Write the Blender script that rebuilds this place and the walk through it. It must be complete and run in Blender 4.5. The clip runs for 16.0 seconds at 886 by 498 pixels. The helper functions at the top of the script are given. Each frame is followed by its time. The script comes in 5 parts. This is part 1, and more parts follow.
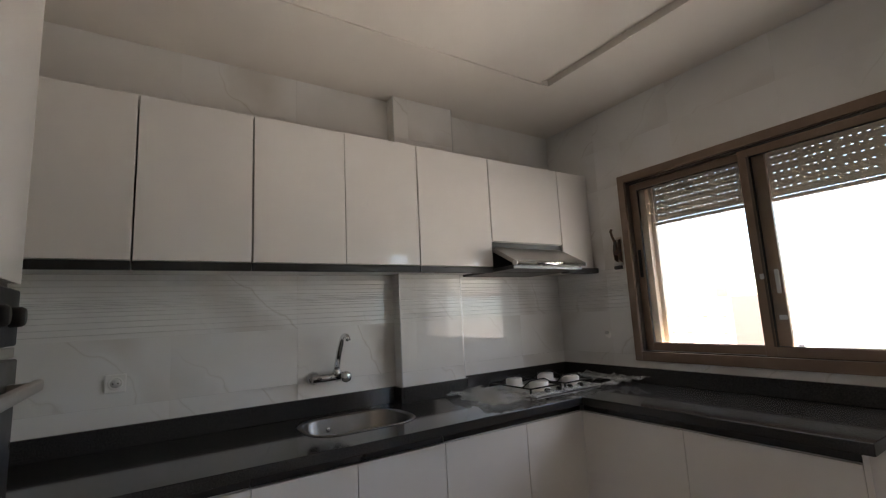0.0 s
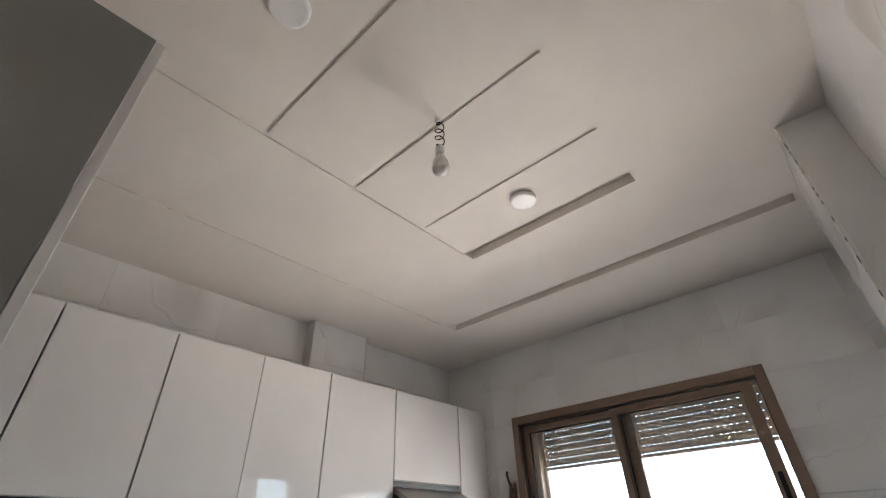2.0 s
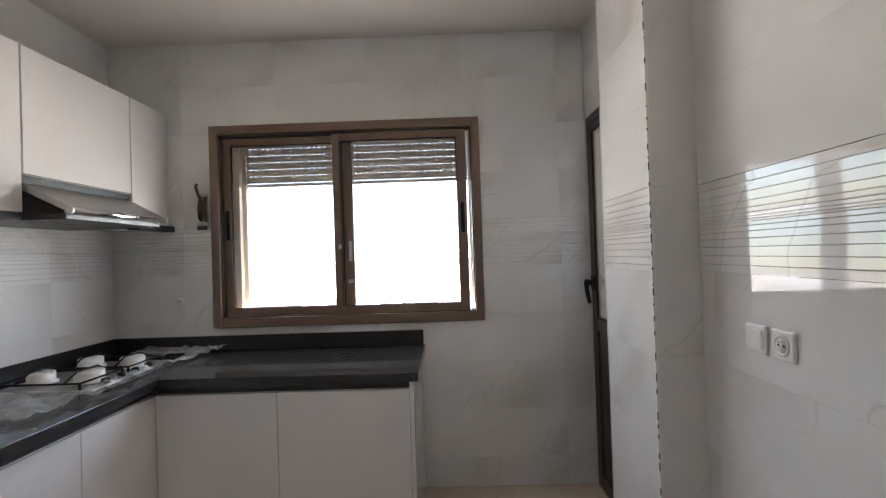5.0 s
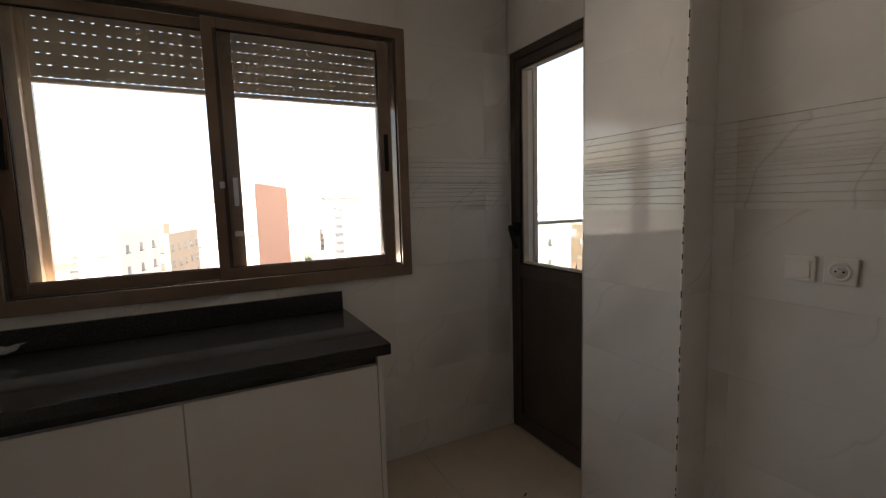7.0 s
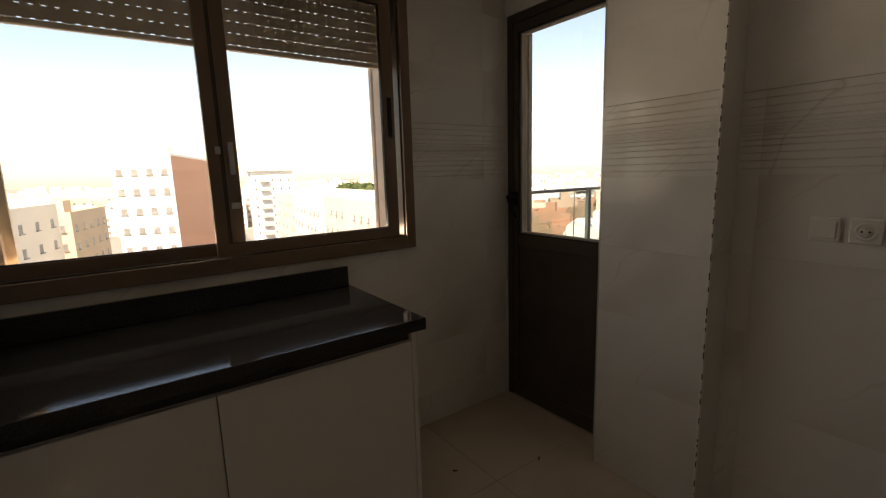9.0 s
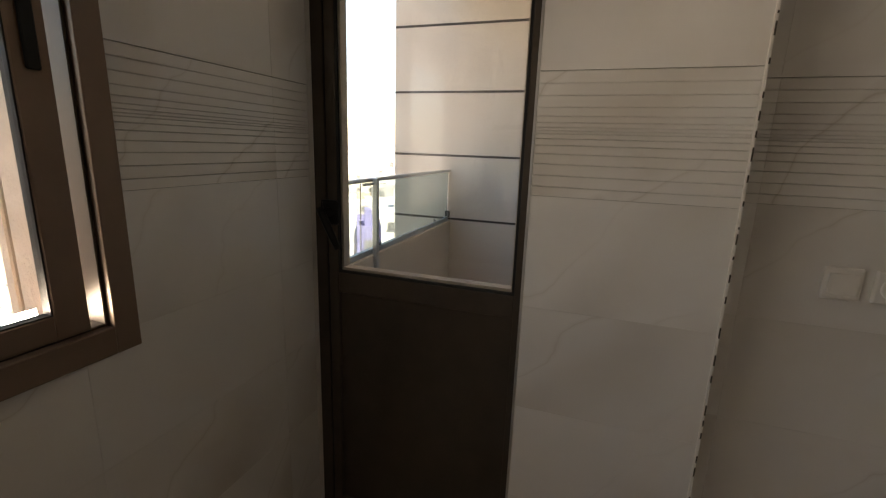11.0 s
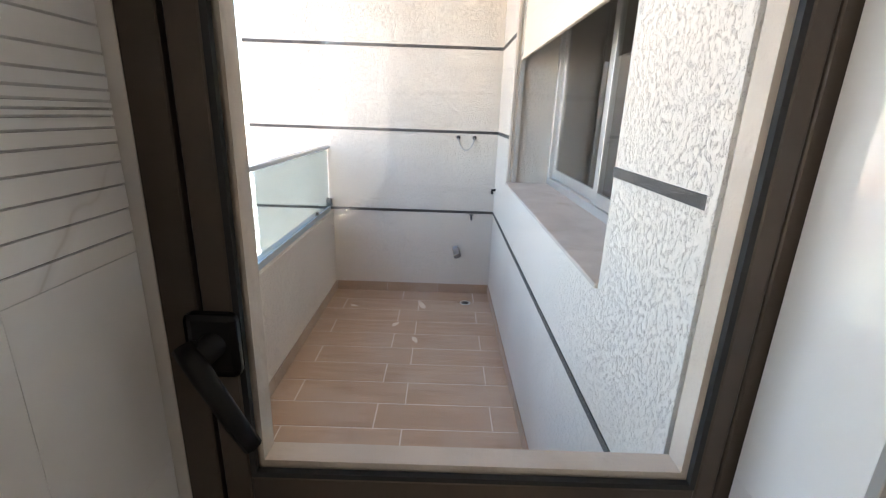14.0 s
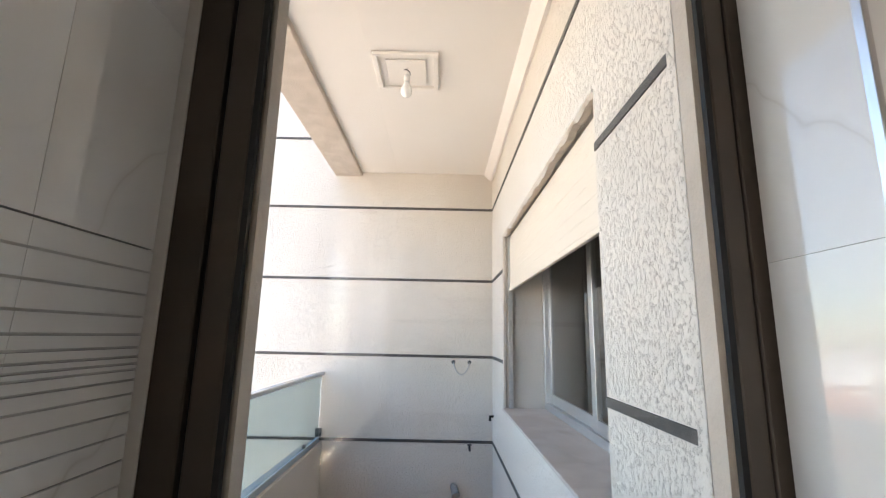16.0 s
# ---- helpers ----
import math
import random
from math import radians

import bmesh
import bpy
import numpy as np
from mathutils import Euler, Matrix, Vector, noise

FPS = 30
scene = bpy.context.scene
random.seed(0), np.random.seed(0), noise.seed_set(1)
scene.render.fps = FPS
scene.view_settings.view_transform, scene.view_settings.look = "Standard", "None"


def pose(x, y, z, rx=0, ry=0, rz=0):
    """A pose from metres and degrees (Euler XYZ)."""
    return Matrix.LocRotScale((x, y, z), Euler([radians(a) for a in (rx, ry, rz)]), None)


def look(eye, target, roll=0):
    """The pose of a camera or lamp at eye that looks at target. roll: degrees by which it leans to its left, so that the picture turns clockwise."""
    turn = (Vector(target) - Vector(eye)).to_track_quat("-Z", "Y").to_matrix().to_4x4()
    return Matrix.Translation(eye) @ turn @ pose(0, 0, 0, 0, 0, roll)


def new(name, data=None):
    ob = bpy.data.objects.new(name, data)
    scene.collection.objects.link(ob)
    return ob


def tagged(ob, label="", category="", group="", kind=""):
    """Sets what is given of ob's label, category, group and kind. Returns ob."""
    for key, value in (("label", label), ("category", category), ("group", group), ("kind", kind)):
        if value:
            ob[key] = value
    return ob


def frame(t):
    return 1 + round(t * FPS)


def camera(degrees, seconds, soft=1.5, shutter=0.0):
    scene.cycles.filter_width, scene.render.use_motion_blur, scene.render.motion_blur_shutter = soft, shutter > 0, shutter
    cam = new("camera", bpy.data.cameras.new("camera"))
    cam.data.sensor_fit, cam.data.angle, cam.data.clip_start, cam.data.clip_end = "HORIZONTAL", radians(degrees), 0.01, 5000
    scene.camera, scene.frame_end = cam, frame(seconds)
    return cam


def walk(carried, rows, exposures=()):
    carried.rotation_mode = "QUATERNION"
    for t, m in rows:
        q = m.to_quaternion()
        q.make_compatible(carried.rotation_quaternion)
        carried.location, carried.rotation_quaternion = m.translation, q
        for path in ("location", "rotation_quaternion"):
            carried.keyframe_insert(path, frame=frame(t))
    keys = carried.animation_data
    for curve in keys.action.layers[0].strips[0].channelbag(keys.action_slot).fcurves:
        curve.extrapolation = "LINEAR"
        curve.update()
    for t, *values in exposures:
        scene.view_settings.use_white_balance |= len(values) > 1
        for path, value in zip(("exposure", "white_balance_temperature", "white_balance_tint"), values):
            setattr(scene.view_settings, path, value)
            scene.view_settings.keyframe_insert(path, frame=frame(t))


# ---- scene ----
cam = camera(89.7, 16.0, 1.2)
PATH = [
    (0, (3.949, -2.785, 1.423), (2.29, -1.705, 1.709), -2.9),
    (0.5, (3.964, -2.787, 1.436), (2.398, -1.679, 2.002), -2.3),
    (1, (3.974, -2.825, 1.442), (2.513, -1.713, 2.234), -0.8),
    (1.5, (4.014, -2.921, 1.49), (2.761, -1.724, 2.489), -0.7),
    (2, (4.064, -3.065, 1.514), (2.964, -1.817, 2.624), -1.8),
    (2.5, (4.052, -3.171, 1.551), (3.062, -1.644, 2.38), -2.3),
    (3, (4.07, -3.173, 1.518), (3.135, -1.426, 1.793), -2.5),
    (3.5, (3.982, -3.206, 1.51), (3.246, -1.355, 1.698), -0.8),
    (4, (3.837, -3.214, 1.482), (3.279, -1.297, 1.604), -1.3),
    (4.5, (3.664, -3.021, 1.463), (3.293, -1.056, 1.53), -1.6),
    (5, (3.545, -2.824, 1.469), (3.515, -0.824, 1.49), -1.9),
    (5.2, (3.501, -2.714, 1.45), (3.682, -0.723, 1.453), -1.6),
    (7.5, (2.611, -2.231, 1.432), (3.565, -0.491, 1.183), -1.8),
    (8, (2.505, -2.287, 1.425), (3.494, -0.569, 1.159), -2.1),
    (8.5, (2.489, -2.231, 1.416), (3.513, -0.54, 1.114), -2.2),
    (9, (2.512, -1.984, 1.42), (3.664, -0.384, 1.085), -1.7),
    (9.5, (2.582, -1.729, 1.43), (3.933, -0.297, 1.077), -1.6),
    (10, (2.709, -1.383, 1.434), (4.357, -0.315, 1.057), 0.7),
    (10.2, (2.773, -1.276, 1.447), (4.49, -0.326, 1.062), 1.1),
    (12.3, (3.714, -0.619, 1.512), (5.587, -0.224, 0.933), 2.1),
    (12.5, (3.799, -0.581, 1.506), (5.671, -0.217, 0.905), 1.9),
    (13, (3.924, -0.469, 1.504), (5.794, -0.283, 0.819), 2.6),
    (13.5, (3.931, -0.358, 1.518), (5.793, -0.312, 0.789), 2.5),
    (14, (3.916, -0.361, 1.548), (5.83, -0.371, 0.968), 2.0),
    (14.5, (3.901, -0.385, 1.567), (5.889, -0.396, 1.344), 2.0),
    (15, (3.892, -0.384, 1.574), (5.892, -0.391, 1.526), 1.7),
    (15.5, (3.885, -0.378, 1.579), (5.876, -0.381, 1.77), 1.3),
    (16, (3.863, -0.367, 1.581), (5.826, -0.368, 1.964), 1.2),
]
EXPOSURES = [(0, 3.75, 6700, 14), (1.5, 3.65, 6500, 14), (2.0, 4.2, 6200, 14), (2.5, 4.15, 6150, 14), (3.0, 4.25, 6150, 14), (5.2, 4.45, 6250, 14), (7.3, 2.9, 7600, 16), (8.5, 2.9, 8400, 16), (9.0, 2.3, 8800, 16), (9.5, 2.1, 9000, 16), (10.2, 2.25, 9100, 16), (12.3, 4.25, 6700, 14), (13.5, 4.5, 6850, 15), (14.5, 4.2, 6900, 14), (15.2, 4.0, 6800, 13), (16.0, 3.95, 6700, 13)]
walk(cam, [(t, look(e, g, r)) for t, e, g, r in PATH], EXPOSURES)

# ---- daylight ----
SUN_ELEV, SUN_AZ = 50.0, 215.0          # degrees; azimuth clockwise from +y
world = bpy.data.worlds.new("sky")
scene.world = world
world.use_nodes = True
wn = world.node_tree
sky = wn.nodes.new("ShaderNodeTexSky")
sky.sky_type, sky.sun_disc = "NISHITA", False
sky.sun_elevation, sky.sun_rotation = radians(SUN_ELEV), radians(SUN_AZ)
sky.dust_density, sky.air_density, sky.ozone_density = 0.6, 1.0, 1.0
back = wn.nodes["Background"]
back.inputs["Strength"].default_value = 0.062
wn.links.new(sky.outputs[0], back.inputs[0])
sun = new("sun", bpy.data.lights.new("sun", "SUN"))
sun.data.energy, sun.data.angle, sun.data.color = 2.6, radians(0.5), (1.0, 0.94, 0.86)
az, el = radians(SUN_AZ), radians(SUN_ELEV)
sun.matrix_world = look((math.sin(az) * 60, math.cos(az) * 60, 60), (math.sin(az) * (60 - math.cos(el)), math.cos(az) * (60 - math.cos(el)), 60 - math.sin(el)))

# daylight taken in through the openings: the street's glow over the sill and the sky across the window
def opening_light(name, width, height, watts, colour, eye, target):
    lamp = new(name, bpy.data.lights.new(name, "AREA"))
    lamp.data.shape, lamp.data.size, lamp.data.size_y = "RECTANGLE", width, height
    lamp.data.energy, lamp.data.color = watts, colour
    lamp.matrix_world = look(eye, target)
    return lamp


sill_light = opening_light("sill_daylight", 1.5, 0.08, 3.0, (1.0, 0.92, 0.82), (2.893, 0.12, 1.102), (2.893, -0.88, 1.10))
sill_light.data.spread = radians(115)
opening_light("window_daylight", 1.42, 0.80, 0.44, (1.0, 0.965, 0.91), (2.893, -0.026, 1.57), (2.893, -1.0, 1.57))


# ---- materials ----
def nodes_of(name):
    m = bpy.data.materials.new(name)
    m.use_nodes = True
    return m, m.node_tree, m.node_tree.nodes["Principled BSDF"]


def put(nt, kind, **inputs):
    n = nt.nodes.new(kind)
    for k, v in inputs.items():
        n.inputs[k.replace("_", " ")].default_value = v
    return n


def ramp(nt, fac, stops):
    r = nt.nodes.new("ShaderNodeValToRGB")
    while len(r.color_ramp.elements) < len(stops):
        r.color_ramp.elements.new(0.5)
    for e, (p, c) in zip(r.color_ramp.elements, stops):
        e.position, e.color = p, (*c, 1) if len(c) == 3 else c
    nt.links.new(fac, r.inputs[0])
    return r.outputs[0]


def g(v):
    return (v, v, v)


def surface(name, c1, c2, scale=3.0, rough=0.5, spread=0.1, bump=0.0, bscale=60.0, metal=0.0, coat=0.0, stretch=(1, 1, 1), world_at=False, detail=6.0):
    """Two-tone surface: broad stains between c1 and c2, gloss that varies, fine relief."""
    m, nt, b = nodes_of(name)
    co = nt.nodes.new("ShaderNodeNewGeometry").outputs["Position"] if world_at else nt.nodes.new("ShaderNodeTexCoord").outputs["Object"]
    mp = put(nt, "ShaderNodeMapping", Scale=stretch)
    nt.links.new(co, mp.inputs[0])
    n1 = put(nt, "ShaderNodeTexNoise", Scale=scale, Detail=detail, Roughness=0.6)
    n2 = put(nt, "ShaderNodeTexNoise", Scale=bscale, Detail=4.0)
    for n in (n1, n2):
        nt.links.new(mp.outputs[0], n.inputs["Vector"])
    nt.links.new(ramp(nt, n1.outputs[0], [(0.3, c1), (0.7, c2)]), b.inputs["Base Color"])
    nt.links.new(ramp(nt, n1.outputs[0], [(0.25, g(max(0.02, rough - spread))), (0.75, g(min(1, rough + spread)))]), b.inputs["Roughness"])
    b.inputs["Metallic"].default_value = metal
    b.inputs["Coat Weight"].default_value = coat
    b.inputs["Coat Roughness"].default_value = 0.03
    if bump:
        k = put(nt, "ShaderNodeBump", Strength=bump, Distance=0.002)
        nt.links.new(n2.outputs[0], k.inputs["Height"])
        nt.links.new(k.outputs[0], b.inputs["Normal"])
    return m


def marble(name):
    """Polished white ceramic with soft grey-brown veins, different on each tile."""
    m, nt, b = nodes_of(name)
    pos = nt.nodes.new("ShaderNodeNewGeometry").outputs["Position"]
    rnd = nt.nodes.new("ShaderNodeObjectInfo").outputs["Random"]
    mul = nt.nodes.new("ShaderNodeVectorMath")
    mul.operation = "MULTIPLY_ADD"
    nt.links.new(rnd, mul.inputs[0])
    mul.inputs[1].default_value = (7, 5, 9)
    nt.links.new(pos, mul.inputs[2])
    n1 = put(nt, "ShaderNodeTexNoise", Scale=1.7, Detail=4.0, Roughness=0.5)
    n2 = put(nt, "ShaderNodeTexNoise", Scale=2.2, Detail=4.0)
    n3 = put(nt, "ShaderNodeTexNoise", Scale=1.3, Detail=2.0)
    n4 = put(nt, "ShaderNodeTexNoise", Scale=3.5, Detail=2.0)
    for n in (n1, n2, n3, n4):
        nt.links.new(mul.outputs[0], n.inputs["Vector"])

    def maths(op, *values):
        n = nt.nodes.new("ShaderNodeMath")
        n.operation = op
        for socket, v in zip(n.inputs, values):
            if isinstance(v, (int, float)):
                socket.default_value = v
            else:
                nt.links.new(v, socket)
        return n.outputs[0]

    slope = nt.nodes.new("ShaderNodeVectorMath")
    slope.operation = "DOT_PRODUCT"
    nt.links.new(mul.outputs[0], slope.inputs[0])
    slope.inputs[1].default_value = (0.8, -0.8, -0.75)
    run = maths("MULTIPLY_ADD", n1.outputs[0], 0.62, slope.outputs["Value"])
    swing = maths("SINE", maths("MULTIPLY", run, 9.5))
    ridge = maths("SUBTRACT", 1.0, maths("ABSOLUTE", swing))
    thin = ramp(nt, ridge, [(0.88, g(0)), (0.97, g(0.2)), (1.0, g(0.6))])
    cloud = ramp(nt, swing, [(0.1, g(0)), (1.0, g(0.5))])
    gate = ramp(nt, n3.outputs[0], [(0.45, g(0)), (0.62, g(1))])
    amount = maths("MULTIPLY", maths("MAXIMUM", thin, cloud), gate)
    base = ramp(nt, n2.outputs[0], [(0.3, (0.77, 0.755, 0.73)), (0.7, (0.84, 0.83, 0.815))])
    mix = nt.nodes.new("ShaderNodeMix")
    mix.data_type = "RGBA"
    nt.links.new(amount, mix.inputs["Factor"])
    nt.links.new(base, mix.inputs["A"])
    mix.inputs["B"].default_value = (0.52, 0.475, 0.42, 1)
    nt.links.new(mix.outputs["Result"], b.inputs["Base Color"])
    nt.links.new(ramp(nt, n4.outputs[0], [(0.3, g(0.02)), (0.7, g(0.045))]), b.inputs["Roughness"])
    b.inputs["Specular IOR Level"].default_value = 0.38
    k = put(nt, "ShaderNodeBump", Strength=0.03, Distance=0.004)
    nt.links.new(n4.outputs[0], k.inputs["Height"])
    nt.links.new(k.outputs[0], b.inputs["Normal"])
    return m


def stucco(name, c1, c2, scale=175.0, strength=0.95):
    """Scratched render coat with worm-like tracks."""
    m, nt, b = nodes_of(name)
    pos = nt.nodes.new("ShaderNodeNewGeometry").outputs["Position"]
    mp = put(nt, "ShaderNodeMapping", Scale=(1, 1, 0.62))
    nt.links.new(pos, mp.inputs[0])
    n1 = put(nt, "ShaderNodeTexNoise", Scale=scale, Detail=1.0, Distortion=1.2)
    n4 = put(nt, "ShaderNodeTexNoise", Scale=scale * 0.6, Detail=1.0)
    n2 = put(nt, "ShaderNodeTexNoise", Scale=1.6, Detail=6.0)
    n3 = put(nt, "ShaderNodeTexNoise", Scale=240.0, Detail=2.0)
    for n in (n1, n2, n3, n4):
        nt.links.new(mp.outputs[0], n.inputs["Vector"])
    line = ramp(nt, n1.outputs[0], [(0.462, g(0)), (0.492, g(1)), (0.508, g(1)), (0.538, g(0))])
    sparse = ramp(nt, n4.outputs[0], [(0.47, g(0)), (0.55, g(1))])
    cut = nt.nodes.new("ShaderNodeMath")
    cut.operation = "MULTIPLY"
    nt.links.new(line, cut.inputs[0])
    nt.links.new(sparse, cut.inputs[1])
    inv = nt.nodes.new("ShaderNodeMath")
    inv.operation = "SUBTRACT"
    inv.inputs[0].default_value = 1.0
    nt.links.new(cut.outputs[0], inv.inputs[1])
    track = inv.outputs[0]
    ad = nt.nodes.new("ShaderNodeMath")
    ad.operation = "MULTIPLY_ADD"
    ad.inputs[1].default_value = 0.25
    nt.links.new(n3.outputs[0], ad.inputs[0])
    nt.links.new(track, ad.inputs[2])
    # shade inside the scratches, put into the base colour as a darker tone
    groove_shade = nt.nodes.new("ShaderNodeMix")
    groove_shade.data_type = "RGBA"
    nt.links.new(cut.outputs[0], groove_shade.inputs["Factor"])
    nt.links.new(ramp(nt, n2.outputs[0], [(0.3, c1), (0.7, c2)]), groove_shade.inputs["A"])
    groove_shade.inputs["B"].default_value = (c1[0] * 0.68, c1[1] * 0.66, c1[2] * 0.64, 1)
    nt.links.new(groove_shade.outputs["Result"], b.inputs["Base Color"])
    b.inputs["Roughness"].default_value = 0.92
    k = put(nt, "ShaderNodeBump", Strength=strength, Distance=0.003)
    nt.links.new(ad.outputs[0], k.inputs["Height"])
    nt.links.new(k.outputs[0], b.inputs["Normal"])
    return m


def glassy(name, tint=(1, 1, 1), rough=0.0, ior=1.45, clear=1.0):
    m, nt, b = nodes_of(name)
    b.inputs["Base Color"].default_value = (*tint, 1)
    b.inputs["Transmission Weight"].default_value = 1.0
    b.inputs["IOR"].default_value = ior
    n = put(nt, "ShaderNodeTexNoise", Scale=2.5, Detail=3.0)
    nt.links.new(ramp(nt, n.outputs[0], [(0.4, g(rough)), (0.8, g(rough + 0.01))]), b.inputs["Roughness"])
    b.inputs["Transmission Weight"].default_value = clear
    return m


def plank(name):
    """Wood-look ceramic: long grain and a tone of its own for each piece."""
    m, nt, b = nodes_of(name)
    pos = nt.nodes.new("ShaderNodeNewGeometry").outputs["Position"]
    rnd = nt.nodes.new("ShaderNodeObjectInfo").outputs["Random"]
    mul = nt.nodes.new("ShaderNodeVectorMath")
    mul.operation = "MULTIPLY_ADD"
    nt.links.new(rnd, mul.inputs[0])
    mul.inputs[1].default_value = (3, 11, 2)
    nt.links.new(pos, mul.inputs[2])
    mp = put(nt, "ShaderNodeMapping", Scale=(9, 1.0, 1))
    nt.links.new(mul.outputs[0], mp.inputs[0])
    n1 = put(nt, "ShaderNodeTexNoise", Scale=3.0, Detail=8.0, Distortion=0.4)
    n2 = put(nt, "ShaderNodeTexNoise", Scale=2.0, Detail=5.0)
    nt.links.new(mp.outputs[0], n1.inputs["Vector"])
    nt.links.new(pos, n2.inputs["Vector"])
    col = ramp(nt, n1.outputs[0], [(0.3, (0.34, 0.22, 0.145)), (0.7, (0.44, 0.30, 0.205))])
    dust = ramp(nt, n2.outputs[0], [(0.46, g(0)), (0.72, g(0.55))])
    mix = nt.nodes.new("ShaderNodeMix")
    mix.data_type = "RGBA"
    nt.links.new(dust, mix.inputs["Factor"])
    nt.links.new(col, mix.inputs["A"])
    mix.inputs["B"].default_value = (0.52, 0.42, 0.34, 1)
    nt.links.new(mix.outputs["Result"], b.inputs["Base Color"])
    nt.links.new(ramp(nt, n2.outputs[0], [(0.4, g(0.38)), (0.7, g(0.6))]), b.inputs["Roughness"])
    k = put(nt, "ShaderNodeBump", Strength=0.15, Distance=0.002)
    nt.links.new(n1.outputs[0], k.inputs["Height"])
    nt.links.new(k.outputs[0], b.inputs["Normal"])
    return m


MARBLE = marble("marble_tile")
GROUT = surface("grout", (0.72, 0.70, 0.67), (0.79, 0.77, 0.74), 6, 0.85)
PLASTER = surface("ceiling_paint", (0.735, 0.685, 0.625), (0.79, 0.745, 0.69), 1.4, 0.75, 0.1, 0.15, 30, world_at=True)
WALLPAINT = surface("wall_paint", (0.80, 0.775, 0.74), (0.85, 0.825, 0.79), 1.2, 0.7, 0.1, 0.2, 40, world_at=True)
FLOORTILE = surface("floor_tile", (0.60, 0.51, 0.41), (0.70, 0.61, 0.51), 2.2, 0.16, 0.08, 0.03, 30, world_at=True)
GLOSS = surface("white_gloss_laminate", (0.80, 0.775, 0.75), (0.83, 0.805, 0.78), 0.8, 0.028, 0.01, 0.006, 2.2, coat=0.3)
CARCASS = surface("white_melamine", (0.70, 0.68, 0.66), (0.75, 0.73, 0.70), 3, 0.5, 0.1)
GREYSIDE = surface("grey_melamine", (0.26, 0.25, 0.23), (0.31, 0.30, 0.28), 2.0, 0.55, 0.1, 0.1, 80)
BLACKPROFILE = surface("black_profile", (0.012, 0.012, 0.013), (0.022, 0.022, 0.023), 8, 0.35, 0.1)
GRANITE = surface("black_granite", (0.019, 0.018, 0.018), (0.042, 0.040, 0.039), 160, 0.08, 0.04, 0.008, 200, world_at=True, detail=2.0)
STEEL = surface("brushed_steel", (0.40, 0.385, 0.365), (0.50, 0.485, 0.465), 6, 0.36, 0.08, 0.15, 90, metal=1.0, stretch=(1, 14, 14))
SINKSTEEL = surface("sink_steel", (0.20, 0.195, 0.19), (0.30, 0.29, 0.28), 5, 0.30, 0.06, 0.1, 120, metal=1.0)
CHROME = surface("chrome", (0.62, 0.62, 0.62), (0.72, 0.72, 0.72), 4, 0.09, 0.04, metal=1.0)
DARKSTEEL = surface("dark_steel", (0.06, 0.06, 0.06), (0.10, 0.10, 0.10), 6, 0.4, 0.1, metal=0.7)
BRONZE = surface("bronze_aluminium", (0.20, 0.135, 0.095), (0.25, 0.175, 0.125), 5, 0.42, 0.08, 0.05, 120, metal=0.25)
BRONZEDARK = surface("dark_bronze_aluminium", (0.072, 0.056, 0.045), (0.10, 0.079, 0.063), 5, 0.42, 0.08, 0.05, 120, metal=0.2)
RUST = surface("rusty_metal", (0.055, 0.040, 0.032), (0.16, 0.095, 0.060), 45, 0.75, 0.15, 0.4, 120, metal=0.3)
RUBBER = surface("black_rubber", (0.012, 0.012, 0.012), (0.02, 0.02, 0.02), 20, 0.7)
BLACKPLASTIC = surface("black_plastic", (0.005, 0.005, 0.005), (0.010, 0.010, 0.010), 9, 0.45, 0.1)
WHITEPLASTIC = surface("white_plastic", (0.82, 0.80, 0.77), (0.87, 0.85, 0.82), 9, 0.3, 0.08)
SHUTTERMAT = surface("beige_shutter", (0.74, 0.65, 0.53), (0.80, 0.71, 0.59), 4, 0.5, 0.1)
SHUTTEROUT = surface("cream_shutter", (0.62, 0.53, 0.42), (0.68, 0.59, 0.48), 4, 0.5, 0.1)
ALU = surface("silver_aluminium", (0.55, 0.55, 0.55), (0.66, 0.66, 0.65), 5, 0.35, 0.08, metal=0.8)
STUCCO = stucco("white_scratched_render", (0.63, 0.565, 0.49), (0.72, 0.66, 0.585))
SILLMAT = surface("rough_cement", (0.44, 0.375, 0.31), (0.56, 0.49, 0.42), 9, 0.92, 0.05, 1.0, 70, world_at=True)
PIPEGREY = surface("grey_pvc", (0.20, 0.20, 0.195), (0.27, 0.265, 0.26), 8, 0.5, 0.1)
WIREGREY = surface("grey_cable", (0.36, 0.355, 0.345), (0.44, 0.43, 0.42), 12, 0.45, 0.1)
STRIPE = surface("dark_joint_strip", (0.045, 0.04, 0.036), (0.09, 0.08, 0.07), 12, 0.8, 0.1, 0.3, 60)
for m in (BLACKPLASTIC, BRONZEDARK):
    m.node_tree.nodes["Principled BSDF"].inputs["Specular IOR Level"].default_value = 0.25
BARK = surface("bark", (0.10, 0.07, 0.05), (0.16, 0.12, 0.08), 8, 0.9, 0.05)
PLANK = plank("wood_look_tile")
PLANKGROUT = surface("sandy_grout", (0.60, 0.52, 0.45), (0.74, 0.67, 0.60), 9, 0.9, 0.05, world_at=True)
GLASS = glassy("window_glass", (0.97, 0.98, 0.97), 0.0, 1.34)
RAILGLASS = glassy("tinted_rail_glass", (0.46, 0.56, 0.57), 0.0)
FROST = surface("blue_grey_channel", (0.30, 0.36, 0.40), (0.40, 0.46, 0.50), 6, 0.35, 0.08)
BULBGLASS = surface("opal_bulb", (0.84, 0.83, 0.80), (0.88, 0.87, 0.84), 6, 0.18, 0.05)
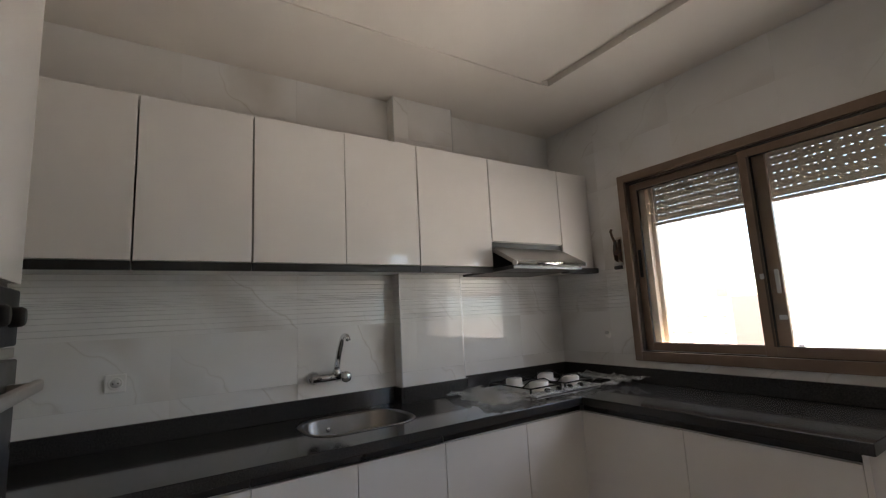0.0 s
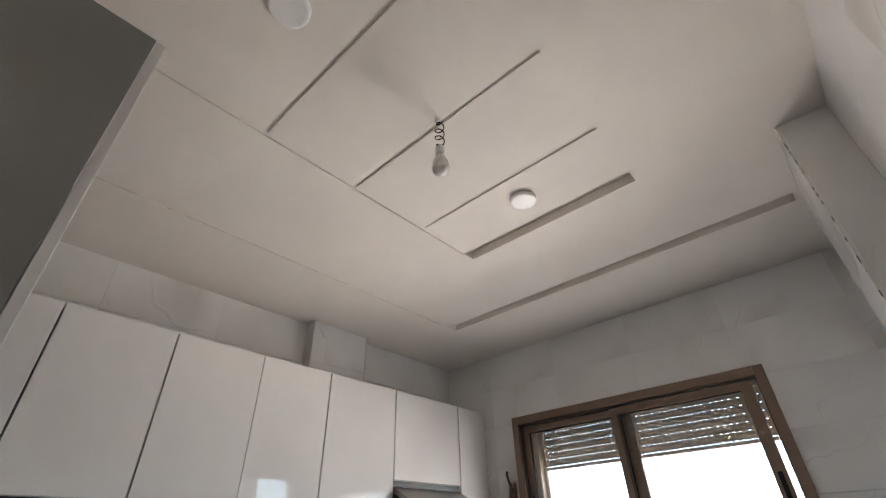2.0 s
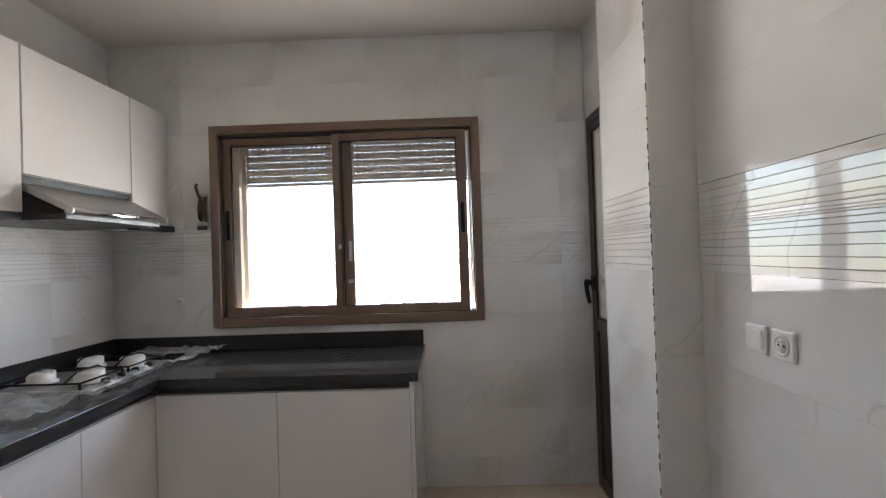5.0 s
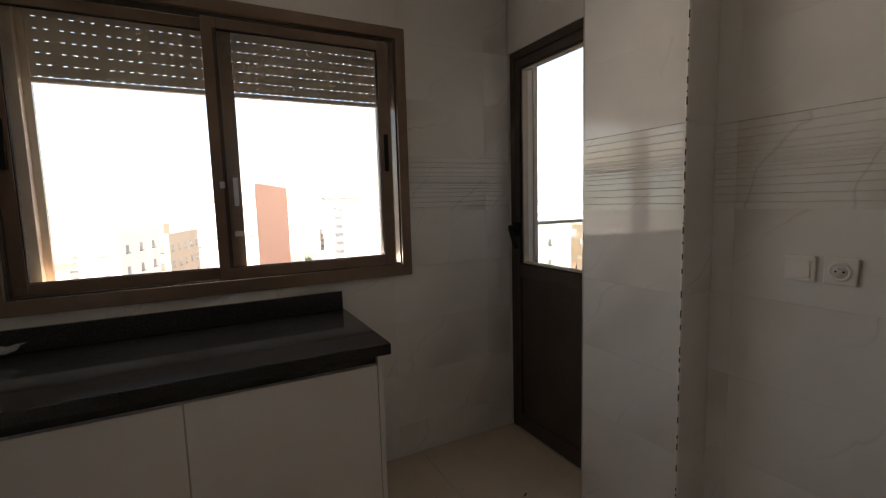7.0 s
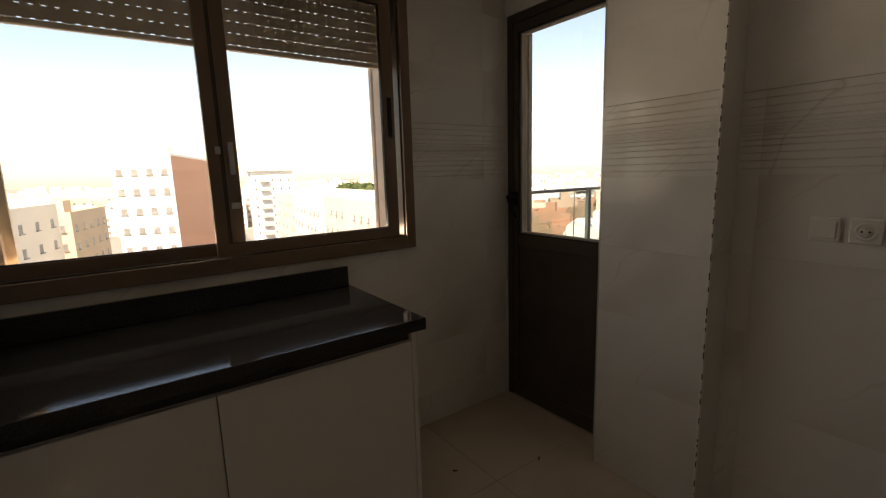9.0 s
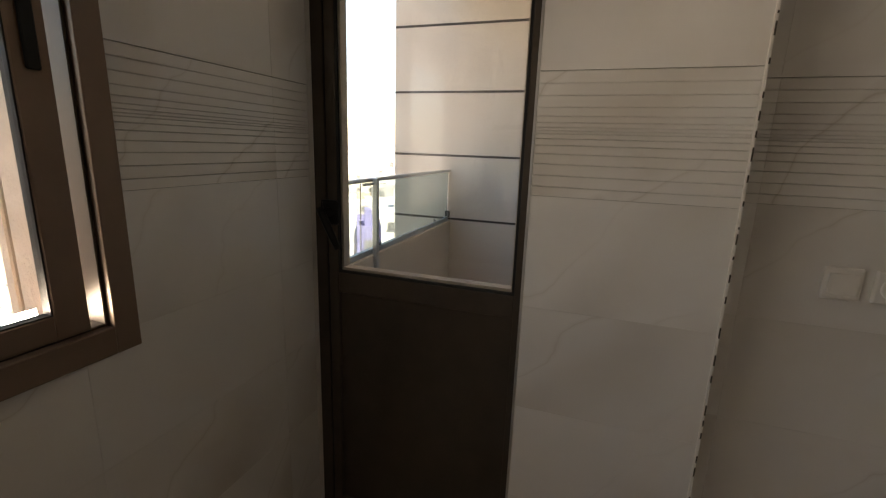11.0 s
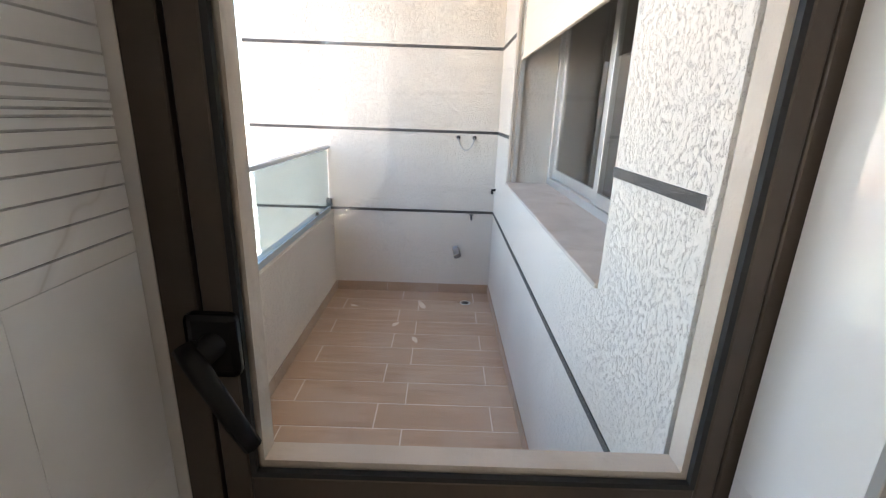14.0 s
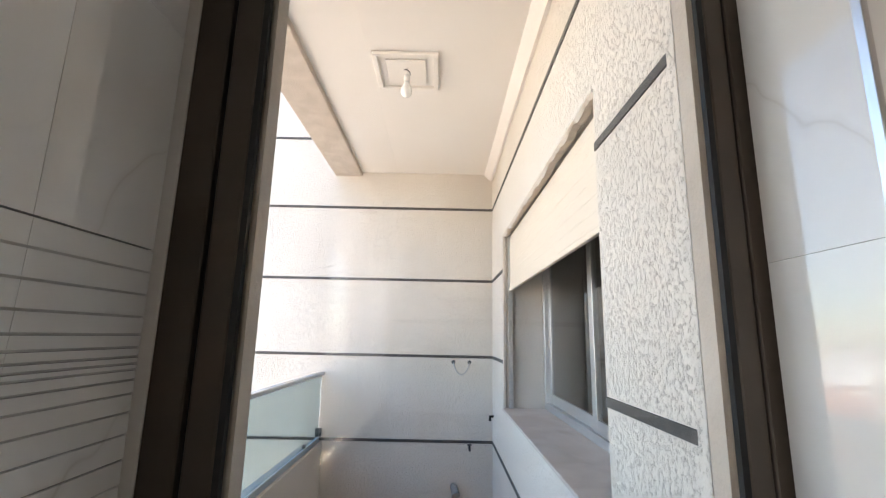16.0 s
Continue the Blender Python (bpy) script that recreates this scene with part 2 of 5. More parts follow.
# the dimness of the room behind the balcony window, put into its wall colour
DARKROOM = surface("room_wall_painted_dim", (0.30, 0.28, 0.25), (0.36, 0.33, 0.30), 2, 0.85, 0.05)
FILMMAT = glassy("clear_wrap", (0.97, 0.98, 0.98), 0.16, 1.5, 0.9)


# ---- building blocks ----
def cube(bm, x0, x1, y0, y1, z0, z1, bevel=0.0, seg=1):
    r = bmesh.ops.create_cube(bm, size=1.0)
    vs = r["verts"]
    bmesh.ops.scale(bm, vec=(abs(x1 - x0), abs(y1 - y0), abs(z1 - z0)), verts=vs)
    bmesh.ops.translate(bm, vec=((x0 + x1) / 2, (y0 + y1) / 2, (z0 + z1) / 2), verts=vs)
    if bevel:
        es = list({e for v in vs for e in v.link_edges})
        bmesh.ops.bevel(bm, geom=es, offset=bevel, segments=seg, profile=0.5, affect="EDGES")
    return bm


def box(x0, x1, y0, y1, z0, z1, bevel=0.0, seg=1):
    return cube(bmesh.new(), x0, x1, y0, y1, z0, z1, bevel, seg)


def lathe(profile, n=20, m=None):
    """A turned body about z from (radius, height) pairs."""
    bm = bmesh.new()
    rings = [[bm.verts.new((r * math.cos(2 * math.pi * i / n), r * math.sin(2 * math.pi * i / n), z)) for i in range(n)] for r, z in profile]
    for a, b in zip(rings, rings[1:]):
        for i in range(n):
            bm.faces.new((a[i], a[(i + 1) % n], b[(i + 1) % n], b[i]))
    for ring, flip in ((rings[0], True), (rings[-1], False)):
        if profile[0 if flip else -1][0] > 1e-5:
            bm.faces.new(ring[::-1] if flip else ring)
    bmesh.ops.remove_doubles(bm, verts=bm.verts, dist=1e-6)
    bmesh.ops.recalc_face_normals(bm, faces=bm.faces)
    if m is not None:
        bmesh.ops.transform(bm, matrix=m, verts=bm.verts)
    for f in bm.faces:
        f.smooth = True
    return bm


def tube(points, radius, n=10, taper=None):
    """A round bar along points."""
    bm, rings = bmesh.new(), []
    pts = [Vector(p) for p in points]
    side = None
    for i, p in enumerate(pts):
        d = (pts[min(i + 1, len(pts) - 1)] - pts[max(i - 1, 0)]).normalized()
        if side is None:
            side = d.orthogonal().normalized()
        side = (side - d * side.dot(d)).normalized()
        up = d.cross(side)
        r = radius if taper is None else radius + (taper - radius) * i / (len(pts) - 1)
        rings.append([bm.verts.new(p + (side * math.cos(2 * math.pi * k / n) + up * math.sin(2 * math.pi * k / n)) * r) for k in range(n)])
    for a, b in zip(rings, rings[1:]):
        for k in range(n):
            f = bm.faces.new((a[k], a[(k + 1) % n], b[(k + 1) % n], b[k]))
            f.smooth = True
    bm.faces.new(rings[0][::-1])
    bm.faces.new(rings[-1])
    return bm


def prism(outline, axis, a, b):
    """An outline of (u, v) pushed from a to b along an axis: x takes (y, z), y takes (x, z), z takes (x, y)."""
    place = {"x": lambda u, v, w: (w, u, v), "y": lambda u, v, w: (u, w, v), "z": lambda u, v, w: (u, v, w)}[axis]
    bm = bmesh.new()
    lo = [bm.verts.new(place(u, v, a)) for u, v in outline]
    hi = [bm.verts.new(place(u, v, b)) for u, v in outline]
    bm.faces.new(lo[::-1])
    bm.faces.new(hi)
    for i in range(len(lo)):
        j = (i + 1) % len(lo)
        bm.faces.new((lo[i], lo[j], hi[j], hi[i]))
    bmesh.ops.recalc_face_normals(bm, faces=bm.faces)
    return bm


def mesh_of(name, bm, material):
    me = bpy.data.meshes.new(name)
    bm.to_mesh(me)
    bm.free()
    me.materials.append(material)
    return me


def part(name, bm, material, parent, label=""):
    ob = new(name, mesh_of(name, bm, material))
    ob.parent = parent
    return tagged(ob, label)


def thing(name, at, label, category, group="", kind=""):
    ob = new(name)
    ob.location = at
    return tagged(ob, label, category, group, kind)


def solid(name, bm, material, label, category, kind="", group=""):
    return tagged(new(name, mesh_of(name, bm, material)), label, category, group, kind)


def wall_with_holes(name, axis, w0, w1, u0, u1, v0, v1, holes, material, label):
    """A wall slab normal to axis with rectangular holes (ua, ub, va, vb)."""
    bm = bmesh.new()
    us = sorted({u0, u1, *[h[0] for h in holes], *[h[1] for h in holes]})
    for a, b in zip(us, us[1:]):
        cuts = sorted([(h[2], h[3]) for h in holes if h[0] <= a + 1e-6 and h[1] >= b - 1e-6])
        z = v0
        for c, d in cuts + [(v1, v1)]:
            if c > z + 1e-6:
                if axis == "y":
                    cube(bm, a, b, w0, w1, z, c)
                else:
                    cube(bm, w0, w1, a, b, z, c)
            z = d
    return solid(name, bm, material, label, "wall", "structure")


# ---- kitchen shell ----
XL, XR, ZC, YB = 1.38, 4.42, 2.865, -3.75      # side walls, ceiling, back wall
COLX, COLA, COLB = 4.252, -1.255, -0.780        # tiled column beside the balcony door
WX0, WX1, WZ0, WZ1 = 2.034, 3.753, 1.043, 2.328  # kitchen window
DY0, DY1, DZ = -0.797, -0.012, 2.285           # balcony door
T = 0.008                                      # tile thickness
BX0, BX1, BY0, BY1 = 4.60, 7.945, -0.83, 0.636  # balcony

wall_north = wall_with_holes("wall_north", "y", T, 0.25, XL - 0.2, 4.60, -0.2, 3.4, [(WX0 + 0.03, WX1 - 0.03, WZ0 + 0.03, WZ1 - 0.03)], GROUT, "white kitchen wall with the sliding window")
wall_west = wall_with_holes("wall_west", "x", XL - 0.2, XL - T, YB - 0.2, T, -0.2, 3.4, [], GROUT, "white kitchen wall behind the cabinets")
wall_east = wall_with_holes("wall_east", "x", XR + T, 4.60, YB - 0.2, T, -0.2, 3.4, [(DY0, DY1, 0.0, DZ)], GROUT, "white kitchen wall with the balcony door")
wall_south = wall_with_holes("wall_south", "y", YB - 0.2, YB, XL - T, XR + T, -0.2, 3.4, [], WALLPAINT, "plain painted wall behind the oven unit")
floor = solid("floor", box(XL - 0.2, 4.60, YB - 0.2, 0.25, -0.2, -0.01), GROUT, "kitchen floor bed under beige tiles", "floor", "structure")
column = solid("column", box(COLX + T, XR + T, COLA + T, COLB - T, 0, ZC), GROUT, "white tiled column beside the balcony door", "column", "structure")
pillar = solid("pillar", box(XL - T, 1.47 - T, -1.51 + T, -1.045 - T, 0, ZC), GROUT, "tiled pipe casing on the cabinet wall", "column", "structure")


def ceiling_mesh():
    """Plaster ceiling with sunken light troughs and fine grooves."""
    grooves = [
        (2.045, 4.23, -0.735, -0.655, 0.045), (2.035, 2.06, -3.03, -0.70, 0.009), (2.765, 2.79, -3.03, -1.42, 0.010),
        (2.775, 3.72, -1.425, -1.345, 0.05), (2.79, 3.73, -1.770, -1.750, 0.006), (2.79, 3.745, -2.211, -2.187, 0.007), (2.79, 3.76, -2.650, -2.624, 0.007),
    ]
    xs = sorted({XL - T, XR + T, *[v for q in grooves for v in q[:2]]})
    ys = sorted({YB - T, T, *[v for q in grooves for v in q[2:4]]})
    bm = bmesh.new()

    def lift(x, y):
        return max([0.0] + [q[4] for q in grooves if q[0] < x < q[1] and q[2] < y < q[3]])

    for a, b in zip(xs, xs[1:]):
        for c, d in zip(ys, ys[1:]):
            cube(bm, a, b, c, d, ZC + lift((a + b) / 2, (c + d) / 2), ZC + 0.10)
    return bm


ceiling = solid("ceiling", ceiling_mesh(), PLASTER, "cream plaster ceiling with sunken troughs and grooves", "ceiling", "structure")
roof_slab = solid("roof_slab", box(XL - 0.2, 4.60, YB - 0.2, 0.25, ZC + 0.1, 3.4), WALLPAINT, "concrete slab above the kitchen", "slab", "structure")


# ---- cabinets ----
def front_panel(name, a, b, z0, z1, face, parent, along="y", label="", mat=GLOSS):
    """A glossy door leaf, 18 mm thick with eased edges, on a face of the unit."""
    if along == "y":
        return part(name, box(face - 0.018, face, a + 0.0015, b - 0.0015, z0, z1, 0.0015), mat, parent, label)
    return part(name, box(a + 0.0015, b - 0.0015, face, face + 0.018, z0, z1, 0.0015), mat, parent, label)


UF, UZ0, UZ1 = 1.757, 1.70, 2.417


def wall_unit(y0, y1, doors, z0=UZ0, label="white gloss wall cabinet above the worktop"):
    u = thing("wall_cabinet", (XL, y0, z0), label, "cabinet", "wall cabinets in a row")
    u.location = (0, 0, 0)
    part("body", box(XL + 0.001, UF - 0.020, y0 + 0.003, y1 - 0.003, z0, UZ1 - 0.002), CARCASS, u)
    cuts = [y0 + 0.0025] + doors + [y1 - 0.0025]
    for a, b in zip(cuts, cuts[1:]):
        front_panel("door", a, b, z0 + 0.002, UZ1, UF, u)
    if z0 == UZ0:
        part("grip_profile", box(UF - 0.035, UF - 0.008, y0 + 0.002, y1 - 0.002, z0 - 0.038, z0 - 0.001, 0.002), BLACKPROFILE, u, "black recessed grip profile under the doors")
        part("underside", box(XL + 0.001, UF - 0.036, y0 + 0.003, y1 - 0.003, z0 - 0.018, z0 - 0.001), CARCASS, u)
    return u


wall_unit(-3.70, -3.33, [])
wall_unit(-3.33, -2.872, [])
wall_unit(-2.872, -2.412, [])
wall_unit(-2.412, -1.514, [-1.957], label="white gloss wall cabinet with two doors")
wall_unit(-1.514, -0.978, [])
wall_unit(-0.978, -0.332, [], 1.865, "short white gloss cabinet above the cooker hood")
wall_unit(-0.332, -0.006, [], label="narrow white gloss cabinet beside the window wall")


def cooker_hood():
    h = thing("cooker_hood", (0, 0, 0), "brushed steel slide-out cooker hood under the cabinet", "cooker hood")
    y0, y1 = -0.972, -0.338
    part("body", box(XL + 0.02, UF - 0.03, y0, y1, 1.668, 1.862, 0.002), DARKSTEEL, h, "dark grey hood housing")
    part("slot", box(UF - 0.029, UF - 0.012, y0, y1, 1.828, 1.862), BLACKPROFILE, h, "black slot under the cabinet door")
    part("visor", prism([(UF - 0.028, 1.826), (UF - 0.01, 1.828), (1.945, 1.722), (1.952, 1.708), (1.945, 1.694), (1.925, 1.694), (1.925, 1.706), (UF - 0.02, 1.80), (UF - 0.028, 1.80)], "y", y0 + 0.002, y1 - 0.002), STEEL, h, "sloping brushed steel visor")
    part("front_bar", tube([(1.947, y0 + 0.002, 1.706), (1.947, y1 - 0.002, 1.706)], 0.014, 12), CHROME, h, "polished steel front bar")
    part("grille", box(UF - 0.029, 1.924, y0 + 0.01, y1 - 0.01, 1.670, 1.693, 0.002), DARKSTEEL, h, "grey filter underside")
    for i in range(5):
        part("button", lathe([(0.006, 0), (0.006, 0.003), (0.004, 0.005)], 10, pose(1.9595, -0.665 + i * 0.022, 1.7075, 0, 90, 0)), WHITEPLASTIC, h, "small pale push button")
    for y in (y0 - 0.001, y1 - 0.011):
        part("bar_cap", tube([(1.947, y, 1.706), (1.947, y + 0.012, 1.706)], 0.0155, 12), ALU, h, "bright end cap of the front bar")
    part("end_cap", box(UF - 0.03, 1.80, y1 + 0.003, -0.012, 1.662, 1.698, 0.003), BLACKPROFILE, h, "black filler beside the hood")


cooker_hood()

CF, CZ = 2.10, 0.90                            # left worktop front, top
RF, RX = -0.669, 3.373                          # window-side worktop front, end


def base_unit(x0, x1, y0, y1, cuts, along, label, deep=0.853):
    u = thing("base_cabinet", (0, 0, 0), label, "cabinet", "base cabinets under the worktop")
    if along == "y":
        face = CF - 0.035
        part("body", box(XL + 0.001, face - 0.020, y0 + 0.002, y1 - 0.002, 0.10, deep), CARCASS, u)
        part("grip_profile", box(face - 0.045, face - 0.019, y0 + 0.002, y1 - 0.002, 0.815, 0.854), BLACKPROFILE, u, "black recessed grip profile")
        part("plinth", box(face - 0.07, face - 0.055, y0, y1, 0.0, 0.099), CARCASS, u)
        es = [y0] + cuts + [y1]
        for a, b in zip(es, es[1:]):
            front_panel("door", a, b, 0.105, 0.812, face, u, "y")
    else:
        face = RF + 0.03
        part("body", box(x0 + 0.002, x1 - 0.002, face + 0.020, -0.01, 0.10, 0.853), CARCASS, u)
        part("grip_profile", box(x0 + 0.002, x1 - 0.002, face + 0.019, face + 0.045, 0.815, 0.854), BLACKPROFILE, u, "black recessed grip profile")
        part("plinth", box(x0, x1, face + 0.055, face + 0.07, 0.0, 0.099), CARCASS, u)
        es = [x0] + cuts + [x1]
        for a, b in zip(es, es[1:]):
            front_panel("door", a, b, 0.105, 0.812, face, u, "x")
    return u


base_unit(0, 0, -3.70, -3.05, [], "y", "white gloss base cabinet at the far end")
base_unit(0, 0, -3.05, -2.46, [], "y", "white gloss base cabinet under black granite")
base_unit(0, 0, -2.46, -1.60, [-2.04], "y", "white gloss sink base cabinet with two doors", 0.73)
base_unit(0, 0, -1.60, -0.63, [-1.08], "y", "white gloss base cabinet under the gas hob")
base_unit(2.067, 3.325, 0, 0, [2.67], "x", "white gloss base cabinet below the window")
end_panel = solid("end_panel", box(3.3255, 3.345, RF + 0.03, -0.008, 0.0, 0.853, 0.001), GLOSS, "white gloss side panel closing the base cabinets", "panel")


def worktop():
    w = thing("worktop", (0, 0, 0), "polished black granite worktop with upstand", "worktop")
    sx0, sx1, sy0, sy1 = 1.50, 1.91, -2.18, -1.61
    z0, z1 = CZ - 0.045, CZ
    out = [(XL + 0.001, -3.70), (CF, -3.70), (CF, RF), (RX, RF), (RX, -0.002), (XL + 0.001, -0.002)]
    bm = bmesh.new()
    hole = rounded((sx0 + sx1) / 2, (sy0 + sy1) / 2, (sx1 - sx0) / 2 - 0.012, (sy1 - sy0) / 2 - 0.012, 0.13, 6)
    for z in (z0, z1):
        loops = []
        for ring in (out, hole):
            vs = [bm.verts.new((x, y, z)) for x, y in ring]
            loops.append([bm.edges.new((a, b)) for a, b in zip(vs, vs[1:] + vs[:1])])
        bmesh.ops.triangle_fill(bm, use_beauty=True, edges=loops[0] + loops[1])
    bm.verts.ensure_lookup_table()
    n, m = len(out), len(hole)
    for base, k in ((0, n), (n, m)):
        for i in range(k):
            a, b = base + i, base + (i + 1) % k
            bm.faces.new((bm.verts[a], bm.verts[b], bm.verts[b + n + m], bm.verts[a + n + m]))
    bmesh.ops.recalc_face_normals(bm, faces=bm.faces)
    top = part("slab", bm, GRANITE, w)
    bv = top.modifiers.new("eased", "BEVEL")
    bv.width, bv.segments, bv.limit_method = 0.003, 2, "ANGLE"
    uz = CZ + 0.095
    part("upstand", box(XL + 0.001, XL + 0.021, -3.70, -1.532, CZ, uz, 0.002), GRANITE, w)
    part("upstand", box(XL + 0.001, 1.492, -1.531, -1.511, CZ, uz, 0.002), GRANITE, w)
    part("upstand", box(1.471, 1.491, -1.510, -1.045, CZ, uz, 0.002), GRANITE, w)
    part("upstand", box(XL + 0.001, 1.491, -1.044, -1.024, CZ, uz, 0.002), GRANITE, w)
    part("upstand", box(XL + 0.001, XL + 0.021, -1.023, -0.023, CZ, uz, 0.002), GRANITE, w)
    part("upstand", box(XL + 0.001, RX - 0.012, -0.0225, -0.002, CZ, uz, 0.002), GRANITE, w)
    return w


def rounded(cx, cy, hx, hy, r, n):
    """The outline of a rounded rectangle."""
    out = []
    for sx, sy, a0 in ((1, 1, 0), (-1, 1, 90), (-1, -1, 180), (1, -1, 270)):
        for i in range(n + 1):
            a = radians(a0 + 90 * i / n)
            out.append((cx + sx * (hx - r) + r * math.cos(a), cy + sy * (hy - r) + r * math.sin(a)))
    return out


worktop()


def sink():
    s = thing("sink", (0, 0, 0), "oval stainless steel sink set in the worktop", "sink")
    cx, cy, hx, hy = 1.705, -1.895, 0.205, 0.285
    rings = [(0.0, 0.0, CZ + 0.001), (0.004, 0.0, CZ + 0.0045), (0.016, 0.0, CZ + 0.004), (0.022, 0.0, CZ - 0.004), (0.032, 0.0, CZ - 0.12), (0.06, 0.0, CZ - 0.145), (0.15, 0.0, CZ - 0.152)]
    bm = bmesh.new()
    prev = None
    for inset, _, z in rings:
        pts = rounded(cx, cy, hx - inset, hy - inset, max(0.03, 0.15 - inset * 0.7), 8)
        vs = [bm.verts.new((x, y, z)) for x, y in pts]
        if prev:
            for i in range(len(vs)):
                f = bm.faces.new((prev[i], prev[(i + 1) % len(vs)], vs[(i + 1) % len(vs)], vs[i]))
                f.smooth = True
        prev = vs
    bm.faces.new(prev)
    bmesh.ops.recalc_face_normals(bm, faces=bm.faces)
    bowl = part("bowl", bm, SINKSTEEL, s)
    th = bowl.modifiers.new("sheet", "SOLIDIFY")
    th.thickness, th.offset = 0.0012, 0
    part("drain", lathe([(0.04, CZ - 0.150), (0.04, CZ - 0.147), (0.03, CZ - 0.146), (0.012, CZ - 0.148)], 20, pose(cx, cy, 0)), CHROME, s)
    part("overflow", lathe([(0.013, 0), (0.013, 0.003), (0.006, 0.005)], 14, pose(1.531, -1.99, 0.845, 0, 90, 0)), CHROME, s, "small chrome overflow cap")


sink()


def wall_tap():
    t = thing("tap", (0, 0, 0), "chrome wall-mounted mixer tap with swan neck", "tap")
    z = 1.10
    for y, r in ((-2.025, 0.036), (-1.885, 0.034)):
        part("rose", lathe([(r, 0), (r, 0.010), (r * 0.75, 0.026), (0.018, 0.034), (0.018, 0.055)], 22, pose(XL, y, z, 0, 90, 0)), CHROME, t)
    part("body", tube([(XL + 0.055, -2.045, z), (XL + 0.055, -1.86, z)], 0.021, 16), CHROME, t)
    part("boss", lathe([(0.026, 0), (0.028, 0.012), (0.024, 0.03), (0.018, 0.036)], 18, pose(XL + 0.055, -1.905, z + 0.006)), CHROME, t)
    for y, turn in ((-1.868, 90), (-2.03, 90)):
        if y > -2:
            part("knob", lathe([(0.018, 0), (0.031, 0.008), (0.033, 0.03), (0.030, 0.042), (0.012, 0.046)], 8, pose(XL + 0.068, y, z, 0, turn, 0)), CHROME, t, "faceted chrome knob")
    neck = [(XL + 0.055 + 0.03 * (k / 6) ** 2, -1.905 + 0.002 * k, z + 0.035 + 0.022 * k) for k in range(7)]
    arc = [(XL + 0.092 + 0.07 * (1 - math.cos(radians(a))), -1.892, z + 0.165 + 0.065 * math.sin(radians(a))) for a in range(15, 121, 15)]
    part("spout", tube(neck + arc, 0.018, 14, 0.0125), CHROME, t, "thick curved chrome spout")
    tip = arc[-1]
    part("aerator", lathe([(0.0135, 0), (0.0145, 0.02), (0.012, 0.024)], 14, pose(tip[0] + 0.010, tip[1], tip[2] - 0.018, 0, -25, 0)), CHROME, t)


wall_tap()


def gas_hob():
    h = thing("gas_hob", (0, 0, 0), "steel gas hob with four burners still in plastic wrap", "hob")
    x0, x1, y0, y1, z = 1.46, 1.93, -0.86, -0.28, CZ + 0.001
    part("plate", box(x0, x1, y0, y1, z, z + 0.012, 0.005, 2), STEEL, h)
    for x, y, r in ((1.575, -0.72, 0.055), (1.80, -0.71, 0.062), (1.57, -0.42, 0.058), (1.80, -0.42, 0.058)):
        b = part("burner", lathe([(r + 0.012, z + 0.0125), (r + 0.012, z + 0.02), (r, z + 0.024), (r, z + 0.062), (r - 0.004, z + 0.066), (0.001, z + 0.067)], 20, pose(x, y, 0)), WHITEPLASTIC, h, "burner cap wrapped in white packing")
        part("packing_fold", tube([(x - r, y, z + 0.060), (x, y + 0.01, z + 0.069), (x + r, y - 0.004, z + 0.06)], 0.006, 6), WHITEPLASTIC, b)
    for gx0, gx1, gy in ((x0 + 0.02, x1 - 0.06, -0.72), (x0 + 0.02, x1 - 0.06, -0.42)):
        gr = part("pan_support", tube([(gx0, gy - 0.13, z + 0.04), (gx1, gy - 0.13, z + 0.04), (gx1, gy + 0.13, z + 0.04), (gx0, gy + 0.13, z + 0.04), (gx0, gy - 0.13, z + 0.04)], 0.005, 6), BLACKPLASTIC, h, "black wire pan support")
        for x in (1.575, 1.80):
            part("finger", tube([(x, gy - 0.13, z + 0.042), (x, gy - 0.06, z + 0.077), (x, gy + 0.06, z + 0.077), (x, gy + 0.13, z + 0.042)], 0.0045, 6), BLACKPLASTIC, gr)
        for x in (gx0, gx1):
            for y in (gy - 0.13, gy + 0.13):
                part("foot", tube([(x, y, z + 0.011), (x, y, z + 0.04)], 0.006, 6), BLACKPLASTIC, gr)
    for i in range(4):
        part("control_knob", lathe([(0.019, z + 0.0125), (0.018, z + 0.03), (0.012, z + 0.034)], 16, pose(1.90, -0.74 + i * 0.10, 0)), BLACKPLASTIC, h)


gas_hob()


